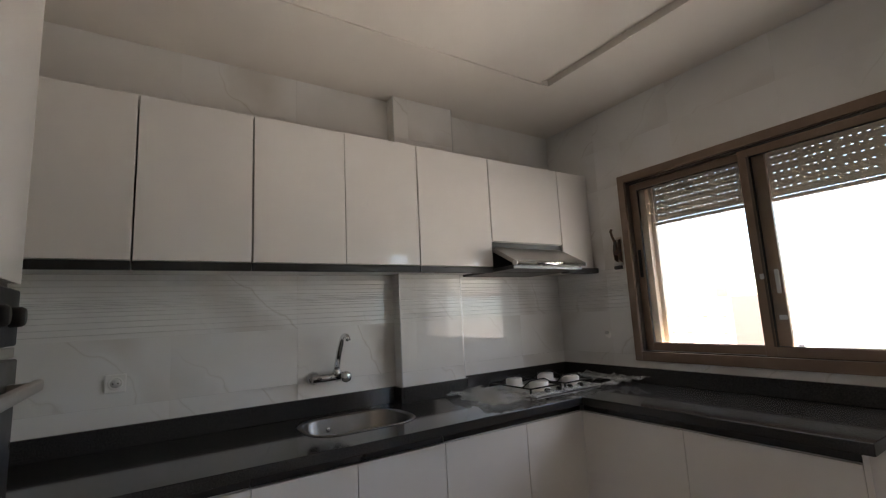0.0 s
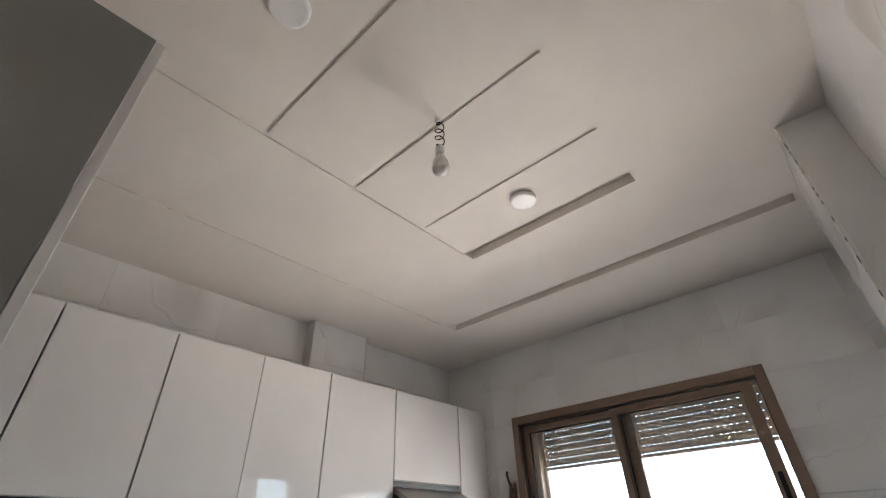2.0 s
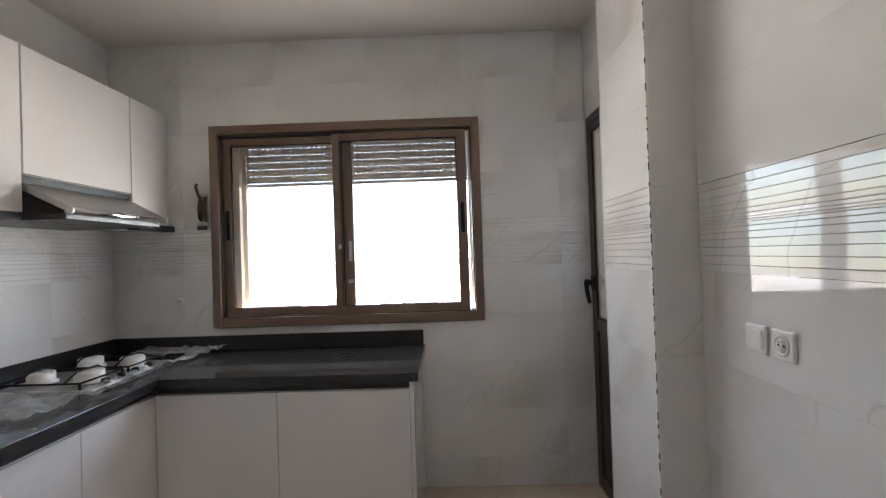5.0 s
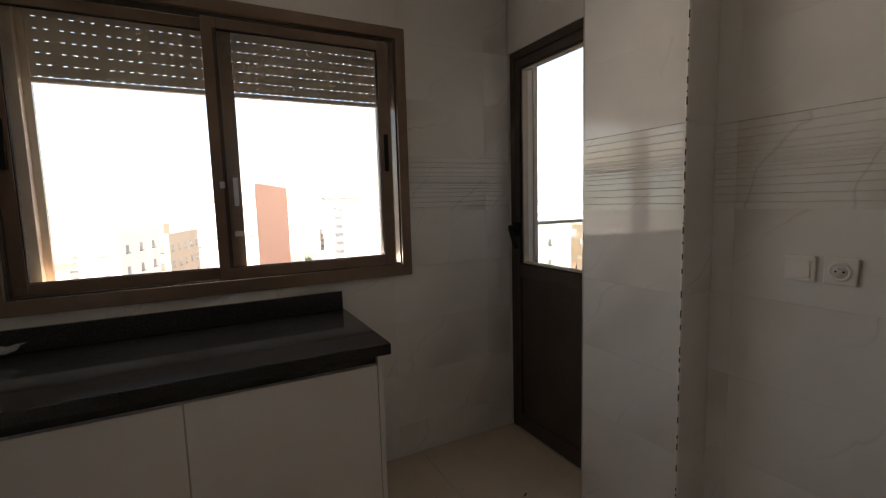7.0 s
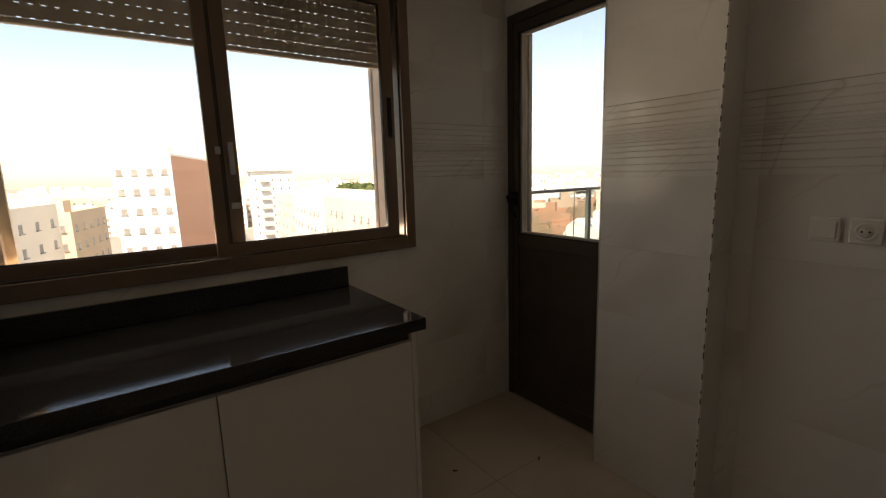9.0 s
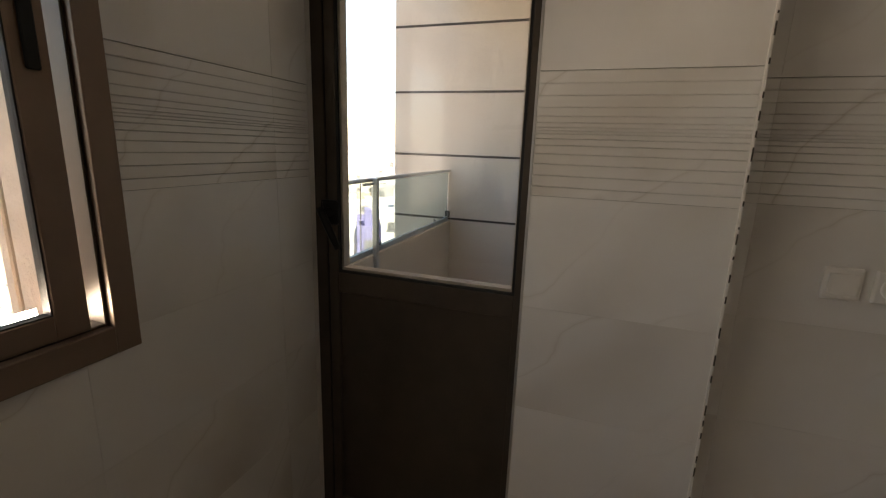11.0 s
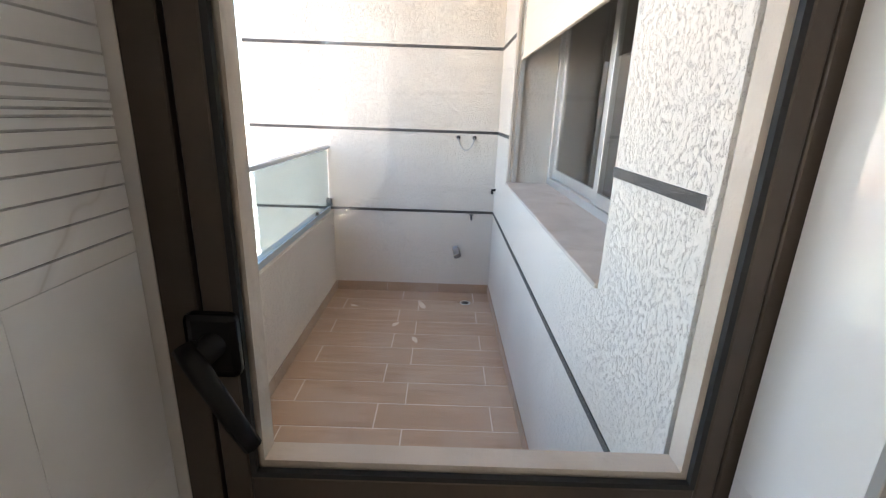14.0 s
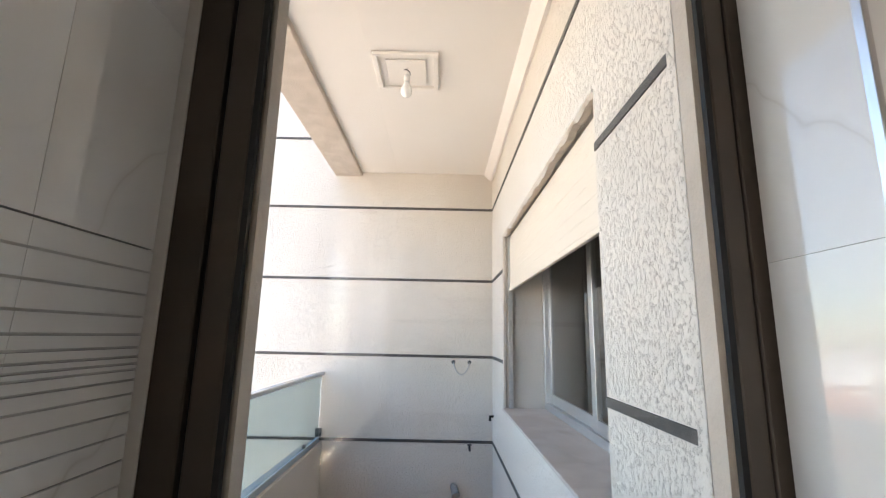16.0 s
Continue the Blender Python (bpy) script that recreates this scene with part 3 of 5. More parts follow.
def wrap_sheet():
    """Crumpled clear packing film lying round the hob."""
    bm = bmesh.new()
    nx, ny = 46, 70
    x0, x1, y0, y1 = 1.44, 1.985, -1.22, -0.06
    vs = []
    for j in range(ny + 1):
        for i in range(nx + 1):
            u, v = i / nx, j / ny
            edge = 0.03 * noise.noise(Vector((v * 9, 3.0, u)))
            x = x0 + (x1 - x0) * u + edge * (1 if u > 0.5 else 0) + (max(0.0, v - 0.7) * 0.55 if u > 0.4 else 0)
            y = y0 + (y1 - y0) * v + 0.06 * noise.noise(Vector((u * 7, 8.0, v))) * (1 if v < 0.2 or v > 0.8 else 0.2)
            p = Vector((x * 14, y * 14, 0.3))
            h = 0.006 + 0.045 * abs(noise.noise(p)) + 0.022 * abs(noise.noise(p * 2.3))
            if v > 0.82:
                h += 0.02 * (v - 0.82) / 0.18
            vs.append(bm.verts.new((x, y, CZ + h)))
    for j in range(ny):
        for i in range(nx):
            x = x0 + (x1 - x0) * (i + 0.5) / nx
            y = y0 + (y1 - y0) * (j + 0.5) / ny
            if 1.45 < x < 1.90 and -0.90 < y < -0.24:
                continue
            if y > -0.24 and x < 1.62:
                continue
            a = j * (nx + 1) + i
            f = bm.faces.new((vs[a], vs[a + 1], vs[a + nx + 2], vs[a + nx + 1]))
            f.smooth = False
    bmesh.ops.delete(bm, geom=[v for v in bm.verts if not v.link_faces], context="VERTS")
    ob = solid("plastic_wrap", bm, FILMMAT, "crumpled clear plastic film lying round the hob", "packaging")
    s = ob.modifiers.new("film", "SOLIDIFY")
    s.thickness = 0.0008
    ob.visible_shadow = False


wrap_sheet()


def oven_unit():
    u = thing("oven_cabinet", (0, 0, 0), "tall white oven cabinet with grey side panel", "cabinet")
    x0, x1, yf, yb, zt = 2.59, 3.27, -3.058, -3.66, 2.42
    part("body", box(x0 + 0.018, x1 - 0.018, yb, yf - 0.020, 0.0, zt), CARCASS, u)
    part("side_panel", box(x1 - 0.018, x1, yb, yf - 0.001, 0.0, zt + 0.001, 0.001), GREYSIDE, u, "matt grey side panel")
    part("side_panel", box(x0, x0 + 0.018, yb, yf - 0.001, 0.0, zt + 0.001, 0.001), GREYSIDE, u, "matt grey side panel")
    for z0, z1 in ((0.10, 0.60), (1.535, 2.42)):
        part("door", box(x0 + 0.001, x1 - 0.001, yf - 0.0, yf + 0.018, z0, z1, 0.0015), GLOSS, u)
    part("door", box(x0 + 0.001, x1 - 0.001, yf, yf + 0.018, 0.603, 0.86, 0.0015), GLOSS, u)
    o = thing("built_in_oven", (0, 0, 0), "black built-in oven with steel bar handle", "oven")
    part("body", box(x0 + 0.04, x1 - 0.04, yf - 0.012, yf, 0.875, 1.52), BLACKPLASTIC, o)
    part("control_panel", box(x0 + 0.02, x1 - 0.02, yf + 0.001, yf + 0.022, 1.40, 1.52, 0.003), BLACKPLASTIC, o, "black control panel")
    part("trim", box(x0 + 0.02, x1 - 0.02, yf + 0.001, yf + 0.02, 1.375, 1.397, 0.002), STEEL, o)
    part("oven_door", box(x0 + 0.02, x1 - 0.02, yf + 0.001, yf + 0.026, 0.875, 1.372, 0.003), BLACKPROFILE, o, "black glass oven door")
    for i in range(5):
        part("knob", lathe([(0.022, 0), (0.021, 0.018), (0.017, 0.024)], 18, pose(x0 + 0.09 + i * 0.125, yf + 0.022, 1.46, -90, 0, 0)), BLACKPLASTIC, o, "black dial with steel rim")
    bar = part("handle", box(x0 + 0.03, x1 - 0.03, yf + 0.055, yf + 0.075, 1.30, 1.325, 0.006, 2), STEEL, o, "brushed steel bar handle")
    for x in (x0 + 0.08, x1 - 0.08):
        part("bracket", box(x - 0.01, x + 0.01, yf + 0.026, yf + 0.056, 1.303, 1.322), STEEL, bar)


oven_unit()


# ---- kitchen window ----
def ring_frame(bm, axis, w0, w1, u0, u1, v0, v1, b, bot=None, top=None, bev=0.002):
    """Four bars round an opening, butted."""
    bot, top = bot or b, top or b
    for a, c, d, e in ((u0, u0 + b, v0, v1), (u1 - b, u1, v0, v1), (u0 + b, u1 - b, v0, v0 + bot), (u0 + b, u1 - b, v1 - top, v1)):
        if axis == "y":
            cube(bm, a, c, w0, w1, d, e, bev)
        else:
            cube(bm, w0, w1, a, c, d, e, bev)
    return bm


def shutter_slats(parent, x0, x1, y, z0, z1, mat, pitch=0.043, slots=True):
    n = int(round((z1 - z0) / pitch))
    bm = bmesh.new()
    gap = 0.0034 if slots else 0.003
    cube(bm, x0, x1, y - 0.002, y + 0.002, 0.0, pitch - gap)
    if slots:
        # short slots in fours, with a wider bridge after each four
        w = (x1 - x0) / int((x1 - x0) / 0.147)
        for i in range(int((x1 - x0) / 0.147)):
            for j, (a, b) in enumerate(((0.0, 0.022), (0.034, 0.055), (0.067, 0.088), (0.100, 0.121), (0.133, 0.147))):
                cube(bm, x0 + i * w + a * w / 0.147, x0 + i * w + b * w / 0.147, y - 0.0018, y + 0.0018, -gap, 0.0)
    else:
        cube(bm, x0, x1, y - 0.0012, y + 0.0012, -gap, 0.0)
    me = mesh_of("slat", bm, mat)
    for i in range(n):
        ob = new("slat", me)
        ob.location = (0, 0, z1 - (i + 1) * pitch)
        ob.parent = parent
    return z1 - n * pitch


def kitchen_window():
    w = thing("window_1", (0, 0, 0), "bronze aluminium sliding window standing slightly open", "window", "", "structure")
    part("frame", ring_frame(bmesh.new(), "y", -0.022, 0.07, WX0, WX1, WZ0, WZ1, 0.052, 0.06, 0.055), BRONZE, w, "bronze outer frame")
    part("inner_stop", ring_frame(bmesh.new(), "y", -0.004, 0.06, WX0 + 0.053, WX1 - 0.053, WZ0 + 0.061, WZ1 - 0.056, 0.006), BRONZEDARK, w)
    for x0, x1, y0, y1, lw, rw in ((2.093, 2.932, 0.032, 0.058, 0.050, 0.072), (2.814, 3.665, -0.006, 0.024, 0.056, 0.060)):
        bm = bmesh.new()
        for a, b, c, e in ((x0, x0 + lw, 1.108, 2.255), (x1 - rw, x1, 1.108, 2.255), (x0 + lw, x1 - rw, 1.108, 1.158), (x0 + lw, x1 - rw, 2.210, 2.255)):
            cube(bm, a, b, y0, y1, c, e, 0.002)
        s = part("sash", bm, BRONZE, w, "bronze sliding sash")
        ym = (y0 + y1) / 2
        p = part("pane", box(x0 + lw - 0.002, x1 - rw + 0.002, ym - 0.002, ym + 0.002, 1.156, 2.212), GLASS, s, "clear window pane")
        p.visible_shadow = False
        part("gasket", ring_frame(bmesh.new(), "y", y0 + 0.003, y1 - 0.003, x0 + lw - 0.002, x1 - rw + 0.002, 1.156, 2.212, 0.005, bev=0), RUBBER, s)
        hx = x0 + 0.026 if x0 < 2.5 else x1 - 0.030
        part("pull", box(hx - 0.012, hx + 0.012, y0 - 0.007, y0, 1.60, 1.79, 0.003), BLACKPLASTIC, s, "black recessed pull")
    part("meeting_stile", box(2.858, 2.8695, -0.0075, -0.0065, 1.16, 2.21), BRONZEDARK, w)
    part("catch", box(2.842, 2.862, -0.016, -0.0077, 1.52, 1.55, 0.003), ALU, w, "small silver catch")
    part("edge_seal", box(2.898, 2.918, 0.026, 0.0315, 1.44, 1.57, 0.001), ALU, w, "pale label on the rear sash edge")
    part("edge_clip", box(2.890, 2.925, 0.026, 0.0315, 1.30, 1.325, 0.001), ALU, w, "silver clip on the rear sash edge")
    rx0, rx1, rz0, rz1 = WX0 + 0.03, WX1 - 0.03, WZ0 + 0.03, WZ1 - 0.03
    bm = bmesh.new()
    for a, b, c, e in ((rx0, rx0 + 0.055, rz0, rz1), (3.690, rx1, rz0, rz1), (rx0 + 0.055, 3.690, rz0, rz0 + 0.004), (rx0 + 0.055, 3.690, rz1 - 0.02, rz1)):
        cube(bm, a, b, 0.075, 0.252, c, e)
    part("reveal", bm, SILLMAT, w, "plastered outer reveal")
    part("outer_lip", box(3.690, 3.76, 0.2715, 0.305, rz0, rz1, 0.004), SILLMAT, w, "plastered nib at the outer corner")
    sh = thing("roller_shutter", (0, 0, 0), "beige slatted roller shutter, raised, light through its slots", "shutter")
    zb = shutter_slats(sh, WX0 + 0.10, 3.679, 0.13, 2.0, 2.30, SHUTTERMAT, 0.046)
    part("bottom_bar", box(WX0 + 0.10, 3.679, 0.12, 0.14, zb - 0.028, zb - 0.006, 0.003), SHUTTERMAT, sh)
    for x, gx in ((WX0 + 0.0855, 2.205), (3.6800, 3.6895)):
        part("guide", box(x, gx, 0.118, 0.142, WZ0 + 0.06, WZ1 - 0.05), SHUTTEROUT, sh)
    part("jamb_lining", box(WX0 + 0.0855, 2.178, 0.076, 0.1175, WZ0 + 0.04, WZ1 - 0.055), SHUTTEROUT, w, "cream lining beside the sliding sash")
    part("shutter_box", box(WX0 + 0.085, WX1 - 0.085, 0.10, 0.24, 2.278, 2.298), SHUTTERMAT, sh)


kitchen_window()


def strap_winder():
    s = thing("shutter_winder", (0, 0, 0), "rusty metal shutter strap winder beside the window", "winder")
    part("plate", box(1.968, 2.012, -0.010, -0.001, 1.70, 1.90, 0.003), SILLMAT, s, "worn cream backing plate")
    for x in (1.970, 2.004):
        part("cheek", prism([(-0.010, 1.72), (-0.050, 1.735), (-0.058, 1.80), (-0.040, 1.875), (-0.010, 1.885)], "x", x, x + 0.004), RUST, s, "rusty side cheek")
    part("drum", tube([(1.9745, -0.034, 1.80), (2.0035, -0.034, 1.80)], 0.030, 18), RUST, s)
    part("axle", tube([(1.962, -0.034, 1.80), (2.016, -0.034, 1.80)], 0.007, 10), DARKSTEEL, s)
    part("arm", tube([(1.990, -0.040, 1.84), (1.980, -0.048, 1.875), (1.966, -0.045, 1.91), (1.952, -0.036, 1.945), (1.958, -0.032, 1.962)], 0.009, 8), RUST, s, "rusty crank arm")
    part("strap", prism([(-0.0665, 1.80), (-0.0635, 1.80), (-0.050, 1.865), (-0.052, 1.868)], "x", 1.979, 1.999), STRIPE, s, "dark woven strap")
    part("bracket", box(1.958, 2.014, -0.050, -0.010, 1.700, 1.716, 0.004), ALU, s, "bright lower bracket")
    part("roller", tube([(1.960, -0.034, 1.682), (2.012, -0.034, 1.682)], 0.014, 12), DARKSTEEL, s)


strap_winder()


# ---- balcony door ----
def balcony_door():
    d = thing("door_1", (0, 0, 0), "bronze aluminium balcony door, glazed above a solid panel", "door", "", "structure")
    x0, x1 = 4.428, 4.498
    bm = bmesh.new()
    cube(bm, x0, x1, DY1 - 0.045, DY1, 0.0, DZ, 0.002)
    cube(bm, x0, x1, DY0, DY0 + 0.030, 0.0, DZ, 0.002)
    cube(bm, x0, x1, DY0 + 0.030, DY1 - 0.045, DZ - 0.045, DZ, 0.002)
    part("frame", bm, BRONZEDARK, d, "bronze door frame")
    part("seal", ring_frame(bmesh.new(), "x", x0 + 0.012, x0 + 0.04, DY0 + 0.0301, DY1 - 0.0451, 0.006, DZ - 0.0455, 0.009, bev=0), RUBBER, d)
    ly0, ly1 = DY0 + 0.036, DY1 - 0.054
    gz0, yr, yl, zt = 1.046, ly0 + 0.027, ly1 - 0.037, DZ - 0.101
    bm = bmesh.new()
    for a, b, c, e in ((ly0, yr, 0.012, DZ - 0.056), (yl, ly1, 0.012, DZ - 0.056), (yr, yl, 0.012, 0.102), (yr, yl, zt, DZ - 0.056)):
        cube(bm, x0 - 0.004, x0 + 0.05, a, b, c, e, 0.002)
    leaf = part("leaf", bm, BRONZEDARK, d, "bronze door leaf")
    part("mid_rail", box(x0 - 0.003, x0 + 0.049, yr + 0.0005, yl - 0.0005, gz0 - 0.075, gz0, 0.002), BRONZEDARK, leaf)
    part("panel", box(x0 + 0.012, x0 + 0.034, yr + 0.0005, yl - 0.0005, 0.1025, gz0 - 0.0755), BRONZEDARK, leaf, "solid bronze lower panel")
    p = part("pane", box(x0 + 0.009, x0 + 0.014, yr + 0.001, yl - 0.001, gz0 + 0.001, zt - 0.001), GLASS, leaf, "clear door pane")
    p.visible_shadow = False
    part("gasket", ring_frame(bmesh.new(), "x", x0 - 0.0025, x0 + 0.008, yr + 0.0005, yl - 0.0005, gz0 + 0.0005, zt - 0.0005, 0.008, bev=0), RUBBER, leaf)
    part("bead", ring_frame(bmesh.new(), "x", x0 + 0.015, x0 + 0.052, yr + 0.0005, yl - 0.0005, gz0 + 0.0005, zt - 0.0005, 0.014, 0.016, bev=0), SILLMAT, leaf, "pale outer glazing bead")
    hy, hz = -0.080, 1.262
    hd = part("handle", lathe([(0.024, 0), (0.024, 0.006), (0.017, 0.012), (0.015, 0.045)], 18, pose(x0 - 0.004, hy, hz, 0, -90, 0)), BLACKPLASTIC, d, "black lever handle, turned down")
    part("backplate", box(x0 - 0.016, x0 - 0.004, hy - 0.032, hy + 0.034, hz - 0.046, hz + 0.042, 0.010, 2), BLACKPLASTIC, hd)
    part("lever", tube([(x0 - 0.044, hy + 0.018, hz + 0.012), (x0 - 0.052, hy + 0.005, hz - 0.002), (x0 - 0.056, hy - 0.014, hz - 0.034), (x0 - 0.056, hy - 0.036, hz - 0.078), (x0 - 0.053, hy - 0.055, hz - 0.118)], 0.0145, 12, 0.012), BLACKPLASTIC, hd)
    part("threshold", box(4.422, 4.60, DY0, DY1, -0.012, 0.005, 0.001), SILLMAT, d)


balcony_door()
edge_trim = tagged(new("edge_trim"), "metal tile edge trim with gaps at the column corner", "trim", "", "structure")
for y0, y1 in ((COLA - 0.001, COLA + 0.006), (COLB - 0.006, COLB + 0.001)):
    part("trim_strip", box(COLX - 0.002, COLX + 0.010, y0, y1, 0.0, ZC, 0.001), ALU if y1 > -1 else WHITEPLASTIC, edge_trim, "slim metal corner strip")
for y0, y1 in ((-1.512, -1.506), (-1.049, -1.043)):
    part("trim_strip", box(1.464, 1.472, y0, y1, 0.996, ZC, 0.001), ALU, edge_trim, "slim metal corner strip")
rng = random.Random(4)
z = 0.05
while z < 2.8:
    h = rng.uniform(0.004, 0.03)
    part("trim_gap", box(COLX - 0.0024, COLX + 0.0005, COLA - 0.0014, COLA + 0.002, z, z + h), STRIPE, edge_trim)
    z += h + rng.uniform(0.008, 0.07)


# ---- switches, lamps ----
def plate(name, m, kind, label):
    s = thing(name, (0, 0, 0), label, "switch" if kind == "rocker" else "socket")
    s.matrix_world = m
    part("cover", box(-0.041, 0.041, -0.012, 0.0, -0.041, 0.041, 0.005, 2), WHITEPLASTIC, s)
    if kind == "rocker":
        r = part("rocker", box(-0.031, 0.031, -0.017, -0.011, -0.028, 0.028, 0.003, 2), WHITEPLASTIC, s)
        r.rotation_euler[0] = radians(3)
    else:
        part("insert", lathe([(0.029, 0), (0.029, 0.003), (0.022, 0.0035), (0.0205, -0.0)], 24, pose(0, -0.0115, 0, 90, 0, 0)), WHITEPLASTIC, s)
        part("well", lathe([(0.0195, 0.0), (0.0195, 0.0015)], 24, pose(0, -0.0118, 0, 90, 0, 0)), CARCASS, s)
        for x in (-0.0095, 0.0095):
            part("hole", lathe([(0.003, 0), (0.003, 0.001)], 10, pose(x, -0.0134, 0, 90, 0, 0)), BLACKPLASTIC, s)
        part("earth_pin", lathe([(0.0025, 0), (0.0025, 0.008), (0.001, 0.010)], 10, pose(0, -0.0134, 0.010, 90, 0, 0)), ALU, s)
    return s


plate("light_switch", pose(XR, -1.535, 1.198, 0, 0, -90), "rocker", "white rocker switch on the tiled wall")
plate("wall_socket", pose(XR, -1.638, 1.198, 0, 0, -90), "round", "white wall socket beside the light switch")
plate("wall_socket", pose(XL, -2.922, 1.183, 0, 0, 90), "round", "white wall socket above the worktop")
outlet = thing("pipe_outlet", (0, 0, 0), "small capped pipe outlet in the tiled wall", "outlet")
part("cap", lathe([(0.014, 0), (0.013, 0.02), (0.008, 0.024)], 14, pose(1.815, 0, 1.225, 90, 0, 0)), ALU, outlet)
part("rosette", lathe([(0.026, 0), (0.024, 0.005), (0.015, 0.006)], 18, pose(1.815, 0, 1.215, 90, 0, 0)), WHITEPLASTIC, outlet)


def bulb_lamp(x, y, ztop, drop, name, label):
    b = thing(name, (x, y, ztop), label, "bulb")
    n, turns = 64, max(1, round(drop / 0.038))
    coil = []
    for k in range(n + 1):
        u = k / n
        swell = 0.017 * min(1.0, u / 0.22, (1 - u) / 0.14)
        coil.append((swell * math.cos(turns * 2 * math.pi * u), swell * math.sin(turns * 2 * math.pi * u), -drop * u))
    part("cord", tube(coil, 0.0025, 6), BLACKPLASTIC, b, "twisted wire")
    part("holder", lathe([(0.012, -drop + 0.005), (0.017, -drop - 0.005), (0.018, -drop - 0.035), (0.016, -drop - 0.04)], 16), WHITEPLASTIC, b)
    d = drop + 0.04
    part("bulb_globe", lathe([(0.014, -d + 0.001), (0.016, -d - 0.012), (0.028, -d - 0.036), (0.033, -d - 0.060), (0.030, -d - 0.078), (0.018, -d - 0.092), (0.001, -d - 0.097)], 20), BULBGLASS, b, "unlit opal bulb")
    return b


bulb_lamp(3.30, -2.197, ZC + 0.02, 0.15, "hanging_bulb", "bare unlit bulb on a twisted ceiling wire")
for y in (-1.595, -2.83):
    s = thing("spotlight", (3.28, y, ZC), "round white ceiling spotlight, unlit", "lamp", "ceiling spotlights")
    part("bezel", lathe([(0.062, 0.0), (0.062, -0.014), (0.058, -0.02), (0.050, -0.02)], 28), WHITEPLASTIC, s)
    part("diffuser", lathe([(0.0495, -0.012), (0.0495, -0.017), (0.001, -0.0175)], 28), BULBGLASS, s)


# ---- balcony ----
ZB = -0.11
HB = [(5.15, 7.22, 1.07, 2.355)]
wall_balcony = wall_with_holes("wall_balcony", "y", BY0 - 0.35, BY0, 4.60, BX1 + 0.25, -0.35, 7.5, HB, STUCCO, "cream scratched render wall with a window")
wall_fin = solid("wall_fin", box(BX1, BX1 + 0.25, BY0, 1.348, -0.8, 7.5), STUCCO, "cream scratched render end wall of the balcony", "wall", "structure")
wall_door_outer = wall_with_holes("wall_door_outer", "x", 4.601, 4.63, BY0, 0.80, -0.35, 7.5, [(DY0 + 0.01, DY1 - 0.01, 0.0, DZ - 0.01)], STUCCO, "render face beside the balcony door")
facade = wall_with_holes("facade", "y", 0.251, 0.27, XL - 6, 4.60, -0.355, 7.5, [(WX0 + 0.03, WX1 - 0.03, WZ0 + 0.03, WZ1 - 0.03)], STUCCO, "outer render of the apartment block")
upper_block = solid("upper_block", box(XL - 6, 4.60, YB - 0.2, 0.25, 3.401, 7.5), WALLPAINT, "storeys above the kitchen", "building", "structure")
# unseen mass added below: its shadow keeps sunlit ground away from the balcony
lower_block = solid("lower_block", box(-3, 16, -10, 0.24, -24, -0.36), WALLPAINT, "unseen storeys below the flat, added to shade the ground", "building", "structure")
balcony_slab = solid("balcony_slab", box(4.631, BX1, BY0, 0.80, -0.35, ZB - 0.002), PLANKGROUT, "balcony floor bed with sandy joints", "floor", "structure")
parapet = solid("parapet", box(4.631, BX1, BY1, BY1 + 0.15, -0.35, 0.665, 0.004), STUCCO, "low rendered balcony parapet", "parapet", "structure")
balcony_ceiling = solid("balcony_ceiling", box(4.631, BX1, BY0, 0.42, 3.115, 3.40), PLASTER, "cream plaster balcony ceiling", "ceiling", "structure")
balcony_beam = solid("balcony_beam", box(4.631, BX1, 0.4205, 0.68, 3.075, 3.55, 0.006), SILLMAT, "rough edge beam of the balcony above", "beam", "structure")
cornice = solid("cornice", prism([(BY0 + 0.001, 3.115), (BY0 + 0.001, 3.05), (BY0 + 0.02, 3.05), (BY0 + 0.075, 3.10), (BY0 + 0.075, 3.115)], "x", 4.632, BX1 - 0.001), PLASTER, "plaster cove moulding along the balcony ceiling", "moulding", "structure")
stripes = tagged(new("render_joints"), "dark joint strips across the rendered walls", "trim", "", "structure")
for z in (0.69, 1.402, 2.08, 2.76, 3.45):
    part("joint_strip", box(BX1 - 0.0045, BX1 + 0.002, BY0 + (0.0 if z < 3.1 else 1.55), 1.346, z - 0.012, z + 0.012), STRIPE, stripes)
    if z < 3.1:
        segs = [(4.632, BX1 - 0.005)] if not 1.07 < z < 2.355 else [(4.632, 5.148), (7.222, BX1 - 0.005)]
        for a, b in segs:
            zz = z + (0.08 if z == 2.08 else 0.01 if z == 1.402 else 0) if a < 5 and b < 6 else z
            part("joint_strip", box(a, b, BY0 - 0.002, BY0 + 0.0045, zz - 0.013, zz + 0.013), STRIPE, stripes)


